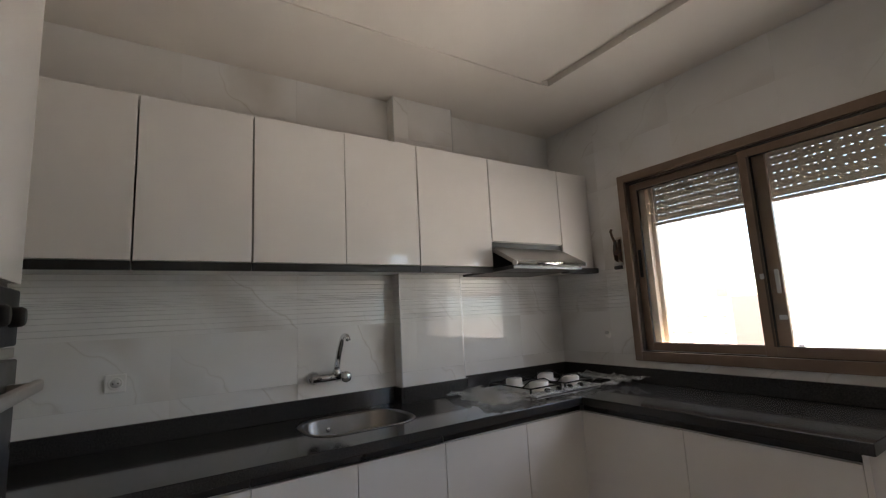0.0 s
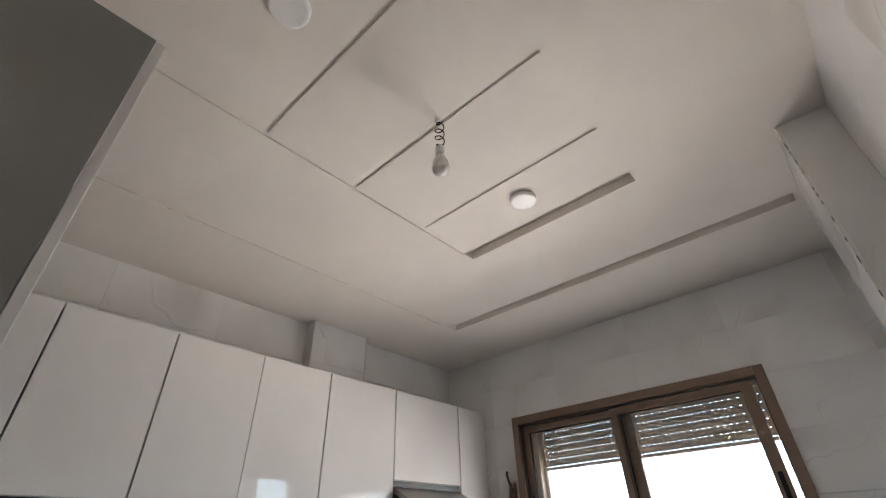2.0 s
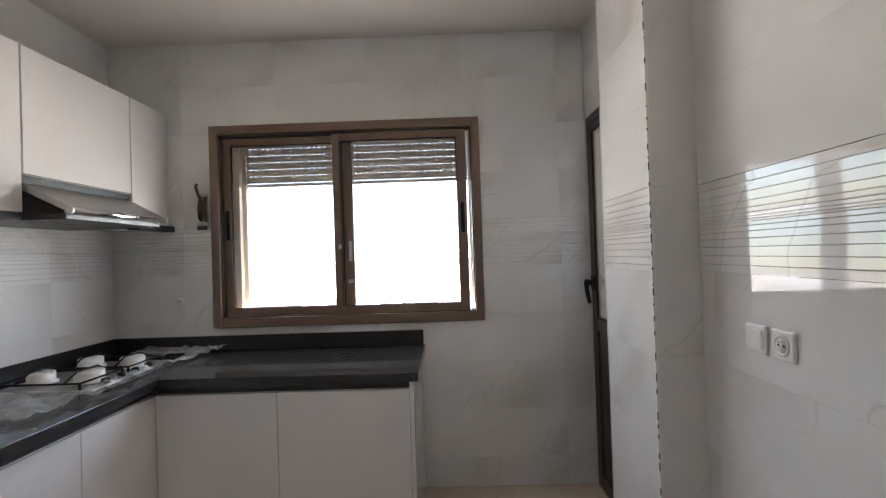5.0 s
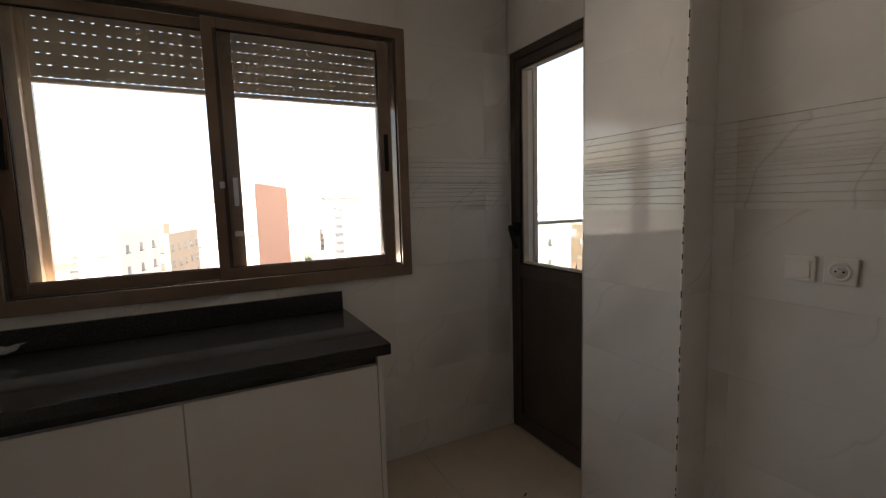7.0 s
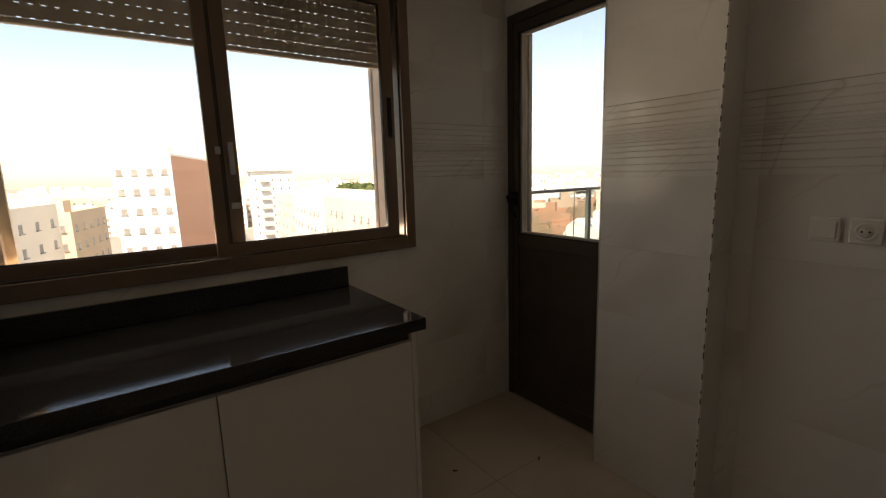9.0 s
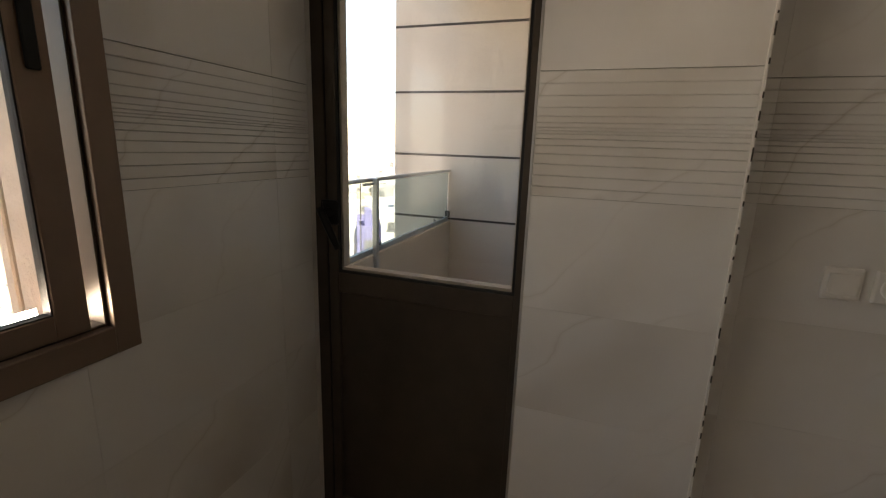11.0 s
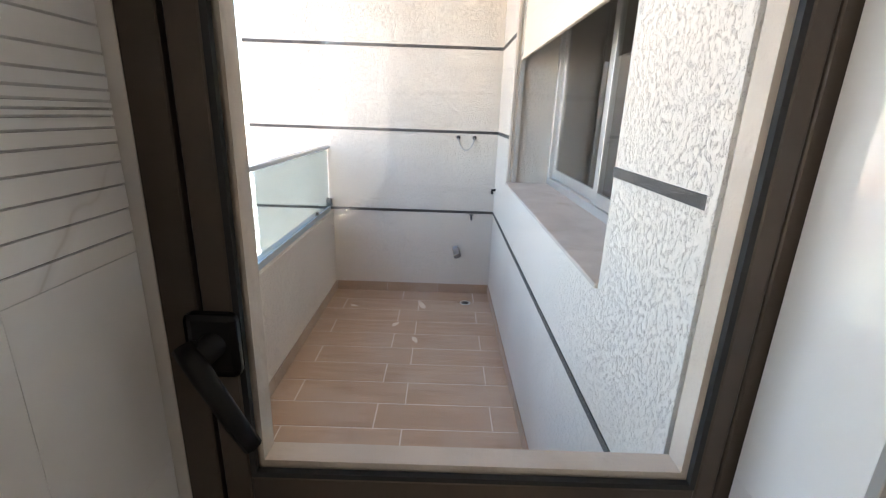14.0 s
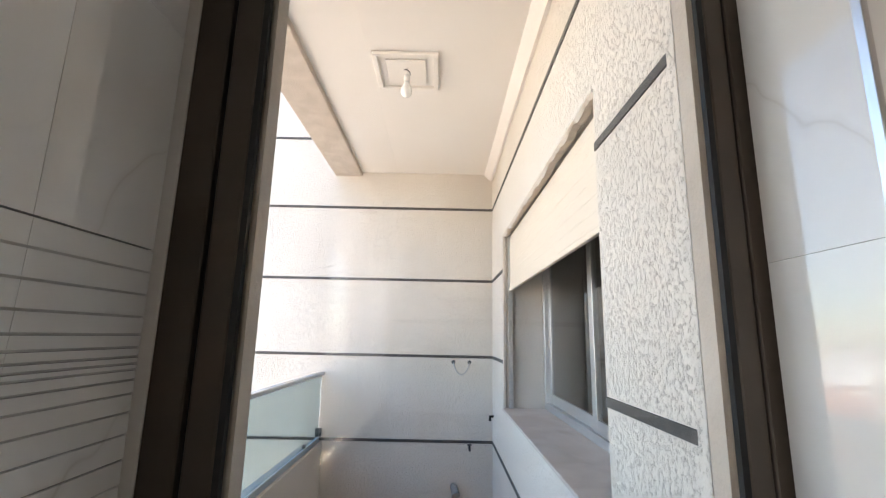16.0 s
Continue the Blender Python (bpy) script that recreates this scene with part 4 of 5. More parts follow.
def balcony_window():
    w = thing("window_2", (0, 0, 0), "silver sliding window in a deep rendered opening", "window", "", "structure")
    x0, x1, z0, z1 = HB[0]
    yo = BY0 - 0.345
    part("sill", box(x0 + 0.001, x1 - 0.001, yo, BY0 + 0.012, z0 - 0.004, z0 + 0.012, 0.004), SILLMAT, w, "rough cement sill")
    part("frame", ring_frame(bmesh.new(), "y", yo, yo + 0.05, x0 + 0.001, x1 - 0.001, z0 + 0.013, z1 - 0.001, 0.045), ALU, w)
    for a, b, y in ((x0 + 0.046, x0 + 1.06, yo + 0.022), (x0 + 1.01, x1 - 0.046, yo + 0.004)):
        s = part("sash", ring_frame(bmesh.new(), "y", y, y + 0.018, a, b, z0 + 0.06, z1 - 0.05, 0.065), ALU, w)
        part("pane", box(a + 0.064, b - 0.064, y + 0.007, y + 0.010, z0 + 0.124, z1 - 0.114), GLASS, s, "dark reflecting pane")
    sh = thing("roller_shutter", (0, 0, 0), "cream slatted roller shutter, part lowered", "shutter")
    zb = shutter_slats(sh, x0 + 0.03, x1 - 0.03, BY0 - 0.05, 1.95, z1 - 0.02, SHUTTEROUT, 0.055, False)
    part("bottom_bar", box(x0 + 0.03, x1 - 0.03, BY0 - 0.06, BY0 - 0.04, zb - 0.03, zb - 0.005, 0.003), SHUTTEROUT, sh)
    for a in (x0 + 0.008, x1 - 0.03):
        part("guide", box(a, a + 0.022, BY0 - 0.065, BY0 - 0.035, z0 + 0.013, z1 - 0.002), ALU, sh)
    lip = bmesh.new()
    n = 90
    cols = []
    for i in range(n + 1):
        x = x0 + (x1 - x0) * i / n
        d = 0.018 + 0.022 * noise.noise(Vector((x * 9, 1.7, 0))) + 0.012 * noise.noise(Vector((x * 31, 4.2, 0)))
        cols.append([lip.verts.new((x, yy, zz)) for yy, zz in ((BY0 - 0.034, z1), (BY0 + 0.002, z1), (BY0 + 0.004, z1 - 0.2 * d), (BY0 - 0.006, z1 - d), (BY0 - 0.034, z1 - d * 0.9))])
    for p, q in zip(cols, cols[1:]):
        for k in range(5):
            lip.faces.new((p[k], p[(k + 1) % 5], q[(k + 1) % 5], q[k]))
    lip.faces.new(cols[0])
    lip.faces.new(cols[-1])
    bmesh.ops.recalc_face_normals(lip, faces=lip.faces)
    part("lintel_edge", lip, SILLMAT, w, "ragged plaster lip under the lintel")
    part("jamb_edge", box(x1 - 0.014, x1 + 0.008, BY0 - 0.02, BY0 + 0.004, z0, z1, 0.004), SILLMAT, w)
    # added room shell; its dark wall colour stands in for the low light inside
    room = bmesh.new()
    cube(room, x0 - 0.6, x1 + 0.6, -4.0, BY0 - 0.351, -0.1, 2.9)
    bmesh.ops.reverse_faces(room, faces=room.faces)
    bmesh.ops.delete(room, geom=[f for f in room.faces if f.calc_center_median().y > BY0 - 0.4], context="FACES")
    solid("next_room", room, DARKROOM, "empty room behind the balcony window, walls coloured dark for its dimness", "room", "structure")


balcony_window()


def balcony_rail():
    r = thing("balcony_railing", (0, 0, 0), "silver balcony railing with tinted glass panels", "railing")
    y, zt = 0.675, 1.250
    part("handrail", box(4.64, BX1 - 0.002, y - 0.025, y + 0.025, zt - 0.028, zt, 0.006, 2), ALU, r)
    part("channel", box(4.64, BX1 - 0.02, y - 0.016, y + 0.02, 0.666, 0.7065), FROST, r, "blue-grey glazing channel")
    part("support_arm", box(5.93, 6.12, y - 0.045, y - 0.026, zt - 0.05, zt - 0.03, 0.003), ALU, r)
    for x0, x1 in ((4.66, 5.945), (5.955, 7.925)):
        g_ = part("glass_panel", box(x0, x1, y - 0.004, y + 0.004, 0.707, zt - 0.029), RAILGLASS, r, "grey tinted glass panel")
        g_.visible_shadow = False
        for f in (0.15, 0.8):
            x = x0 + (x1 - x0) * f
            part("clip", box(x - 0.012, x + 0.012, y - 0.014, y + 0.014, 0.665, 0.735, 0.003), DARKSTEEL, r)
    for x in (6.10,):
        p = part("post", box(x - 0.02, x + 0.02, y - 0.067, y - 0.027, 0.40, zt - 0.001, 0.004), ALU, r)
        part("bracket", box(x - 0.026, x + 0.026, y - 0.068, y - 0.024, 0.44, 0.49, 0.002), ALU, p)
        part("bracket", box(x - 0.026, x + 0.026, y - 0.068, y - 0.024, 0.60, 0.64, 0.002), ALU, p)
    part("wall_bracket", box(BX1 - 0.02, BX1 - 0.001, y - 0.03, y + 0.03, 0.71, 0.78, 0.003), DARKSTEEL, r)


balcony_rail()
pipe = thing("drain_pipe", (0, 0, 0), "short capped grey pipe stub in the end wall", "pipe")
part("stub", tube([(BX1, -0.50, 0.33), (BX1 - 0.05, -0.505, 0.335), (BX1 - 0.09, -0.515, 0.30)], 0.032, 16), PIPEGREY, pipe)
part("rim", tube([(BX1 - 0.088, -0.514, 0.302), (BX1 - 0.10, -0.518, 0.292)], 0.037, 16), PIPEGREY, pipe)
wire = thing("wire_loop", (0, 0, 0), "looped grey cable hanging from two wall outlets", "cable")
part("loop", tube([(BX1 - 0.02, -0.482 - 0.143 * k / 14, 1.352 - 0.105 * math.sin(math.pi * k / 14) ** 0.7) for k in range(15)], 0.0055, 10), WIREGREY, wire)
for y in (-0.482, -0.625):
    part("outlet", lathe([(0.018, 0), (0.016, 0.012), (0.009, 0.02)], 14, pose(BX1, y, 1.355, 0, -90, 0)), DARKSTEEL, wire)
tap2 = thing("garden_tap", (0, 0, 0), "small metal tap on the end wall", "tap")
part("spout", tube([(BX1, -0.63, 0.655), (BX1 - 0.04, -0.63, 0.655), (BX1 - 0.06, -0.63, 0.63)], 0.010, 10), DARKSTEEL, tap2)
part("lever", box(BX1 - 0.045, BX1 - 0.02, -0.65, -0.61, 0.668, 0.676, 0.002), DARKSTEEL, tap2)
hook = thing("wall_hook", (0, 0, 0), "small dark hook on the render", "hook")
part("stem", tube([(7.86, BY0, 0.915), (7.86, BY0 + 0.03, 0.915), (7.86, BY0 + 0.03, 0.88)], 0.012, 8), BLACKPLASTIC, hook)
drain = thing("floor_drain", (7.70, -0.60, ZB), "round metal floor drain", "drain")
part("grate", lathe([(0.05, 0.0), (0.05, 0.003), (0.038, 0.004), (0.036, 0.001)], 24), ALU, drain)
part("cover", lathe([(0.034, 0.0), (0.034, 0.003), (0.01, 0.004)], 24), DARKSTEEL, drain)
panel = thing("ceiling_panel", (0, 0, 0), "square moulded plaster frame on the balcony ceiling", "moulding")
part("moulding", ring_frame(bmesh.new(), "y", 0, 0.02, 6.06, 6.435, -0.32, 0.052, 0.03, bev=0.004), PLASTER, panel)
panel.children[0].data.transform(Matrix(((1, 0, 0, 0), (0, 0, 1, 0), (0, -1, 0, 3.1151), (0, 0, 0, 1))))
part("inner_moulding", box(6.13, 6.365, -0.25, -0.018, 3.103, 3.1145, 0.006), PLASTER, panel)
bulb_lamp(6.20, -0.14, 3.103, 0.05, "balcony_bulb", "small bare bulb on a short wire")




def scrap(x, y, z, size, turn, material, name, label, category):
    """A small uneven flake lying on the floor."""
    r = random.Random(int(x * 1000))
    outline = [(size * (1.0 + 0.35 * r.uniform(-1, 1)) * math.cos(k * 0.785), 0.38 * size * (1.0 + 0.4 * r.uniform(-1, 1)) * math.sin(k * 0.785)) for k in range(8)]
    ob = solid(name, prism(outline, "z", 0.0, 0.003), material, label, category)
    ob.matrix_world = pose(x, y, z, 0, 0, turn)


for x, y, size, turn in ((4.054, -0.609, 0.013, 30), (3.669, -0.421, 0.016, -40), (3.949, -0.969, 0.014, 80), (3.459, -0.577, 0.010, 10)):
    scrap(x, y, 0.0002, size, turn, BARK, "floor_scrap", "small dry brown scrap on the kitchen floor", "debris")
for x, y, size, turn in ((7.634, -0.202, 0.075, 20), (7.224, -0.011, 0.050, -30), (7.565, 0.40, 0.035, 70), (6.978, -0.184, 0.045, 15)):
    scrap(x, y, ZB + 0.0002, size, turn, PLANKGROUT, "mortar_splash", "pale dried mortar splash on the balcony tiles", "debris")


# ---- city below ----
GZ = -24.0
ASPHALT = surface("asphalt", (0.13, 0.12, 0.115), (0.20, 0.185, 0.17), 0.2, 0.9, 0.05, 0.2, 3, world_at=True)
DIRT = surface("dry_ground", (0.21, 0.19, 0.165), (0.31, 0.28, 0.245), 0.02, 0.95, 0.05, world_at=True)
DARKPANE = surface("dark_window", (0.16, 0.155, 0.15), (0.28, 0.27, 0.26), 0.6, 0.25, 0.1, world_at=True)
LEAF = surface("street_tree_leaves", (0.05, 0.08, 0.025), (0.10, 0.13, 0.04), 3, 0.8, 0.1)


def facade_mat(name, c):
    return surface(name, tuple(v * 0.9 for v in c), c, 0.15, 0.9, 0.05, world_at=True)


WHITEWALL = facade_mat("white_facade", (0.80, 0.78, 0.75))
CREAMWALL = facade_mat("cream_facade", (0.76, 0.70, 0.60))
TANWALL = facade_mat("tan_facade", (0.60, 0.48, 0.36))
REDWALL = facade_mat("brick_red_facade", (0.56, 0.30, 0.20))
PINKWALL = facade_mat("pink_facade", (0.58, 0.40, 0.31))
VIOLETWALL = facade_mat("violet_facade", (0.30, 0.28, 0.48))
GREYWALL = facade_mat("grey_facade", (0.45, 0.43, 0.41))

ground = solid("ground", box(-3000, 3000, -200, 4500, GZ - 1, GZ), DIRT, "dry ground reaching the horizon", "ground", "structure")
EYE = (2.5, -2.0)


def city(yaw, dist):
    a = radians(yaw)
    return EYE[0] - math.sin(a) * dist, EYE[1] + math.cos(a) * dist


WIN_MESH = {}


def window_mesh(w, h):
    key = (round(w, 2), round(h, 2))
    if key not in WIN_MESH:
        bm = bmesh.new()
        cube(bm, -w / 2, w / 2, -0.02, 0.25, 0, h)
        cube(bm, -w / 2 - 0.12, w / 2 + 0.12, -0.22, 0.0, -0.14, 0.0)
        WIN_MESH[key] = mesh_of("window", bm, DARKPANE)
    return WIN_MESH[key]


def building(yaw, dist, turn, w, d, top, wall, label, cols=4, side_cols=0, rows=4, side_wall=None, balconies=False, win=(1.0, 1.15)):
    """A block whose near corner facing us stands at a bearing; turn is the bearing its depth runs along."""
    x, y = city(yaw, dist)
    m = pose(x, y, GZ, 0, 0, turn)
    b = thing("apartment_building", (0, 0, 0), label, "building", "apartment blocks of the city")
    b.matrix_world = m
    h = top - GZ
    part("wall", box(-w, 0, 0, d, 0, h), wall, b)
    if side_wall:
        part("side_wall", box(0.0, 0.12, 0.4, d, 0, h + 0.5), side_wall, b, "painted side wall")
    roof = bmesh.new()
    for q in ((-w, 0, 0, 0.3), (-w, 0, d - 0.3, d), (-w, -w + 0.3, 0.3, d - 0.3), (-0.3, 0, 0.3, d - 0.3)):
        cube(roof, q[0], q[1], q[2], q[3], h, h + 0.9)
    cube(roof, -w * 0.65, -w * 0.35, d * 0.4, d * 0.4 + 3.5, h, h + 2.6)
    part("roof", roof, wall, b)
    step = 3.1
    for r in range(rows):
        z = h - 2.4 - r * step
        for c in range(cols):
            o = new("window", window_mesh(*win))
            o.parent = b
            o.location = (-w * (c + 0.5) / cols, 0, z)
        for c in range(side_cols):
            o = new("window", window_mesh(*win))
            o.parent = b
            o.location, o.rotation_euler = (0.0, d * (c + 0.5) / side_cols, z), (0, 0, radians(90))
        if balconies:
            bb = bmesh.new()
            cube(bb, -w * 0.75, -w * 0.35, -1.1, 0.0, z - 0.75, z - 0.6)
            cube(bb, -w * 0.75, -w * 0.35, -1.1, -1.0, z - 0.6, z + 0.25)
            part("balcony", bb, wall, b)
    return b


building(-5.1, 85, -20, 8.5, 26, 5.0, WHITEWALL, "tall white apartment block with a brick-red side wall", 4, 0, 7, REDWALL, False, (0.9, 0.9))
tall_block = building(-17.6, 172, -10, 14, 20, 3.0, WHITEWALL, "tall white block with grey stacked balconies and a flat roof", 5, 0, 7, None, False, (0.6, 0.8))
part("roof_edge", box(-14.6, 0.6, -1.0, 20.4, 27.95, 28.45), GREYWALL, tall_block, "grey overhanging roof edge")
for k in range(7):
    bb = box(-11.2, -8.0, -1.3, -0.02, 24.2 - k * 3.1, 24.4 - k * 3.1)
    cube(bb, -11.2, -8.0, -1.3, -1.2, 24.4 - k * 3.1, 25.5 - k * 3.1)
    part("balcony", bb, GREYWALL, tall_block, "grey balcony parapet")
building(8.4, 75, -14, 15, 14, -2.2, CREAMWALL, "cream apartment block with balconies", 4, 3, 6, None, True)
building(4.0, 96, -14, 9, 18, -4.0, TANWALL, "tan apartment block with small windows", 3, 5, 5)
building(15, 110, -14, 20, 16, -1.0, WHITEWALL, "white apartment block with rows of windows", 6, 4, 5)
building(24, 95, -8, 18, 14, 1.0, PINKWALL, "pink apartment block with a stepped roof", 5, 0, 4)
building(33, 120, 0, 24, 14, -2.0, WHITEWALL, "long white apartment block", 7, 0, 4)


def street_block():
    """The long terrace along the avenue."""
    for f0, f1, top, wall, lab in ((60, 92, -3.2, CREAMWALL, "pale cream terrace block along the avenue"), (92.5, 124, -4.4, WHITEWALL, "white terrace block along the avenue"), (124.5, 156, -3.6, CREAMWALL, "cream terrace block with arcaded windows")):
        a = radians(-7)
        fx, fy = -math.sin(a), math.cos(a)
        rx, ry = math.cos(a), math.sin(a)
        m = pose(EYE[0] + fx * f0 + rx * 23, EYE[1] + fy * f0 + ry * 23, GZ, 0, 0, -7)
        b = thing("terrace_building", (0, 0, 0), lab, "building", "apartment blocks of the city")
        b.matrix_world = m
        h = top - GZ
        part("wall", box(0, 22, 0, f1 - f0, 0, h), wall, b)
        roof = bmesh.new()
        for q in ((0, 22, 0, 0.3), (0, 22, f1 - f0 - 0.3, f1 - f0), (0, 0.3, 0.3, f1 - f0 - 0.3), (21.7, 22, 0.3, f1 - f0 - 0.3)):
            cube(roof, *q, h, h + 0.8)
        cube(roof, 8, 11, 10, 14, h, h + 2.4)
        part("roof", roof, wall, b)
        for r in range(5):
            for c in range(9):
                if (r * 5 + c * 3 + int(f0)) % 4 == 0:
                    continue
                o = new("window", window_mesh(0.55, 0.85))
                o.parent = b
                o.location, o.rotation_euler = (0, (f1 - f0) * (c + 0.5) / 9, h - 2.6 - r * 3.4), (0, 0, radians(-90))
            if f0 == 60:
                for c in range(3):
                    o = new("window", window_mesh(0.6, 0.9))
                    o.parent = b
                    o.location = (4 + 7 * c, 0, h - 2.6 - r * 3.4)


street_block()
a7 = radians(-7)
road = solid("road", box(4, 19, 20, 260, 0, 0.06), ASPHALT, "wide asphalt avenue with a planted median", "road", "structure")
road.matrix_world = pose(EYE[0], EYE[1], GZ, 0, 0, -7)
median = solid("median", box(10.6, 12.4, 20, 260, 0.06, 0.25), DIRT, "sandy median strip with trees", "pavement", "structure")
median.matrix_world = road.matrix_world
PAINTS = [facade_mat("white_car_paint", (0.7, 0.7, 0.7)), facade_mat("dark_car_paint", (0.05, 0.05, 0.06)), facade_mat("grey_car_paint", (0.3, 0.3, 0.31))]


def car_mesh():
    prof = [(-2.1, 0.3), (-2.15, 0.75), (-1.2, 0.9), (-0.7, 1.4), (1.1, 1.42), (1.8, 0.95), (2.15, 0.85), (2.15, 0.3)]
    return prism(prof, "x", -0.85, 0.85)


def car(m, paint, label):
    c = thing("parked_car", (0, 0, 0), label, "car", "cars along the avenue")
    c.matrix_world = m
    part("body", car_mesh(), paint, c)
    part("glazing", prism([(-1.15, 0.93), (-0.72, 1.36), (1.05, 1.37), (1.7, 0.98)], "x", -0.86, 0.86), DARKPANE, c)
    for x in (-0.82, 0.82):
        for y in (-1.35, 1.3):
            part("wheel", lathe([(0.31, -0.1), (0.33, -0.06), (0.33, 0.06), (0.31, 0.1)], 14, pose(x, y, 0.33, 0, 90, 0)), RUBBER, c)


rng = random.Random(7)
for i in range(22):
    lane = rng.choice((5.2, 8.6, 14.0, 17.6))
    k = rng.randrange(3)
    car(road.matrix_world @ pose(lane, 62 + i * 5.2 + rng.uniform(-1, 1), 0.06, 0, 0, rng.choice((0, 180))), PAINTS[k], ("white", "dark", "grey")[k] + " parked car on the avenue")


def street_tree(m, r):
    t = thing("street_tree", (0, 0, 0), "small round street tree with a sparse crown", "tree", "trees along the avenue")
    t.matrix_world = m
    tb = tube([(0, 0, 0), (0.05, 0, 1.2), (0.0, 0.06, 2.4)], 0.16, 8, 0.09)
    for k in range(4):
        aa = k * 1.6
        bm2 = tube([(0, 0, 1.9), (0.5 * math.cos(aa), 0.5 * math.sin(aa), 2.9), (0.9 * math.cos(aa), 0.9 * math.sin(aa), 3.5)], 0.07, 6, 0.03)
        me = bpy.data.meshes.new("limb")
        bm2.to_mesh(me)
        bm2.free()
        tb.from_mesh(me)
    part("trunk", tb, BARK, t)
    bm = bmesh.new()
    for _ in range(260):
        d = Vector((r.gauss(0, 1), r.gauss(0, 1), r.gauss(0, 0.8))).normalized() * (1.5 * r.random() ** 0.4)
        c = Vector((0, 0, 3.5)) + d * (1 + 0.25 * noise.noise(d * 1.5))
        q = Euler((r.random() * 6, r.random() * 6, r.random() * 6)).to_matrix()
        s = r.uniform(0.16, 0.34)
        bm.faces.new([bm.verts.new(c + q @ Vector(v) * s) for v in ((-1, -0.5, 0), (1, -0.5, 0.2), (0.8, 0.6, 0), (-0.8, 0.5, 0.2))])
    part("crown", bm, LEAF, t)


for i in range(16):
    street_tree(road.matrix_world @ pose(11.5 if i % 2 else 21.0, 58 + i * 8.5 + rng.uniform(-2, 2), 0.2, 0, 0, rng.uniform(0, 360)), rng)

# the quarter beyond the balcony
building(-59.3, 68, -60, 9.5, 12, -7.8, WHITEWALL, "white apartment house with small square windows", 3, 0, 3, None, False, (1.1, 1.0))
building(-62.4, 67, -60, 3.6, 12, -11.2, VIOLETWALL, "narrow violet house between white ones", 1, 0, 3, None, False, (1.4, 1.2))
building(-67.0, 66, -64, 5.2, 12, -8.2, WHITEWALL, "white apartment house with barred windows", 2, 0, 4, None, False, (1.0, 1.1))
building(-71.5, 70, -66, 5.0, 12, -6.5, CREAMWALL, "cream apartment house with balconies", 2, 0, 4, None, True)
building(-62, 112, -60, 14, 14, -4.5, CREAMWALL, "cream apartment house with a roof terrace", 5, 4, 4)
building(-68.5, 120, -64, 11, 14, -1.5, WHITEWALL, "tall white apartment house", 4, 4, 5)
# brown walls, made darker in colour for the shaded sides facing the flat
SHADEDBROWN = facade_mat("shaded_brown_facade", (0.36, 0.24, 0.16))
hr = random.Random(21)
for row, dist in enumerate((58, 72, 86, 102, 120)):
    for k in range(5):
        yaw = -42.5 - k * 3.6 - (row % 2) * 1.6
        wl, nm = hr.choice(((TANWALL, "tan"), (SHADEDBROWN, "brown"), (PINKWALL, "pink"), (SHADEDBROWN, "brown"), (CREAMWALL, "cream"), (REDWALL, "brick-red")))
        building(yaw, dist + hr.uniform(-3, 3), -52 + hr.uniform(-8, 8), dist * 0.055 + hr.uniform(0.5, 2), hr.uniform(8, 11), -13.5 + row * 1.2 + hr.uniform(-1, 2.2), wl, nm + " low-rise house with a flat roof", 3, 2, 2, None, hr.random() < 0.3)


def far_city():
    r = random.Random(11)
    mats = [WHITEWALL, CREAMWALL, TANWALL, WHITEWALL, GREYWALL]
    verts, faces, which = [], [], []
    for _ in range(4200):
        d = 110 * (1700 / 110) ** r.random()
        yaw = r.uniform(-88, 52)
        if d < 260 and -30 < yaw < 9:
            continue
        x, y = city(yaw, d)
        w, e = r.uniform(7, 16), r.uniform(7, 16)
        h = r.choice((7, 10, 10, 13, 13, 16)) * r.uniform(0.9, 1.1) + (6 if d > 700 and r.random() < 0.1 else 0)
        ca, sa = math.cos(radians(yaw + r.uniform(-25, 25))), math.sin(radians(yaw))
        k = len(verts)
        n = math.hypot(ca, sa)
        ca, sa = ca / n, sa / n
        for zz in (GZ, GZ + h):
            for u, v in ((-w / 2, -e / 2), (w / 2, -e / 2), (w / 2, e / 2), (-w / 2, e / 2)):
                verts.append((x + u * ca - v * sa, y + u * sa + v * ca, zz))
        faces += [(k, k + 1, k + 5, k + 4), (k + 1, k + 2, k + 6, k + 5), (k + 2, k + 3, k + 7, k + 6), (k + 3, k, k + 4, k + 7), (k + 4, k + 5, k + 6, k + 7)]
        which += [r.randrange(5)] * 5
        if d < 500:
            rows = int(h / 3.1)
            for rr in range(rows):
                for c in range(3):
                    u0 = w * ((c + 0.5) / 3 - 0.5)
                    kk = len(verts)
                    for u, zz in ((u0 - 0.7, 0), (u0 + 0.7, 0), (u0 + 0.7, 1.4), (u0 - 0.7, 1.4)):
                        v = -e / 2 - 0.04
                        verts.append((x + u * ca - v * sa, y + u * sa + v * ca, GZ + 1.0 + rr * 3.1 + zz))
                    faces.append((kk, kk + 1, kk + 2, kk + 3))
                    which.append(5)
    me = bpy.data.meshes.new("far_city")
    me.from_pydata(verts, [], faces)
    for m in mats + [DARKPANE]:
        me.materials.append(m)
    me.polygons.foreach_set("material_index", which)
    tagged(new("far_city", me), "pale flat-roofed houses spreading to the horizon", "houses", "", "stuff")


far_city()


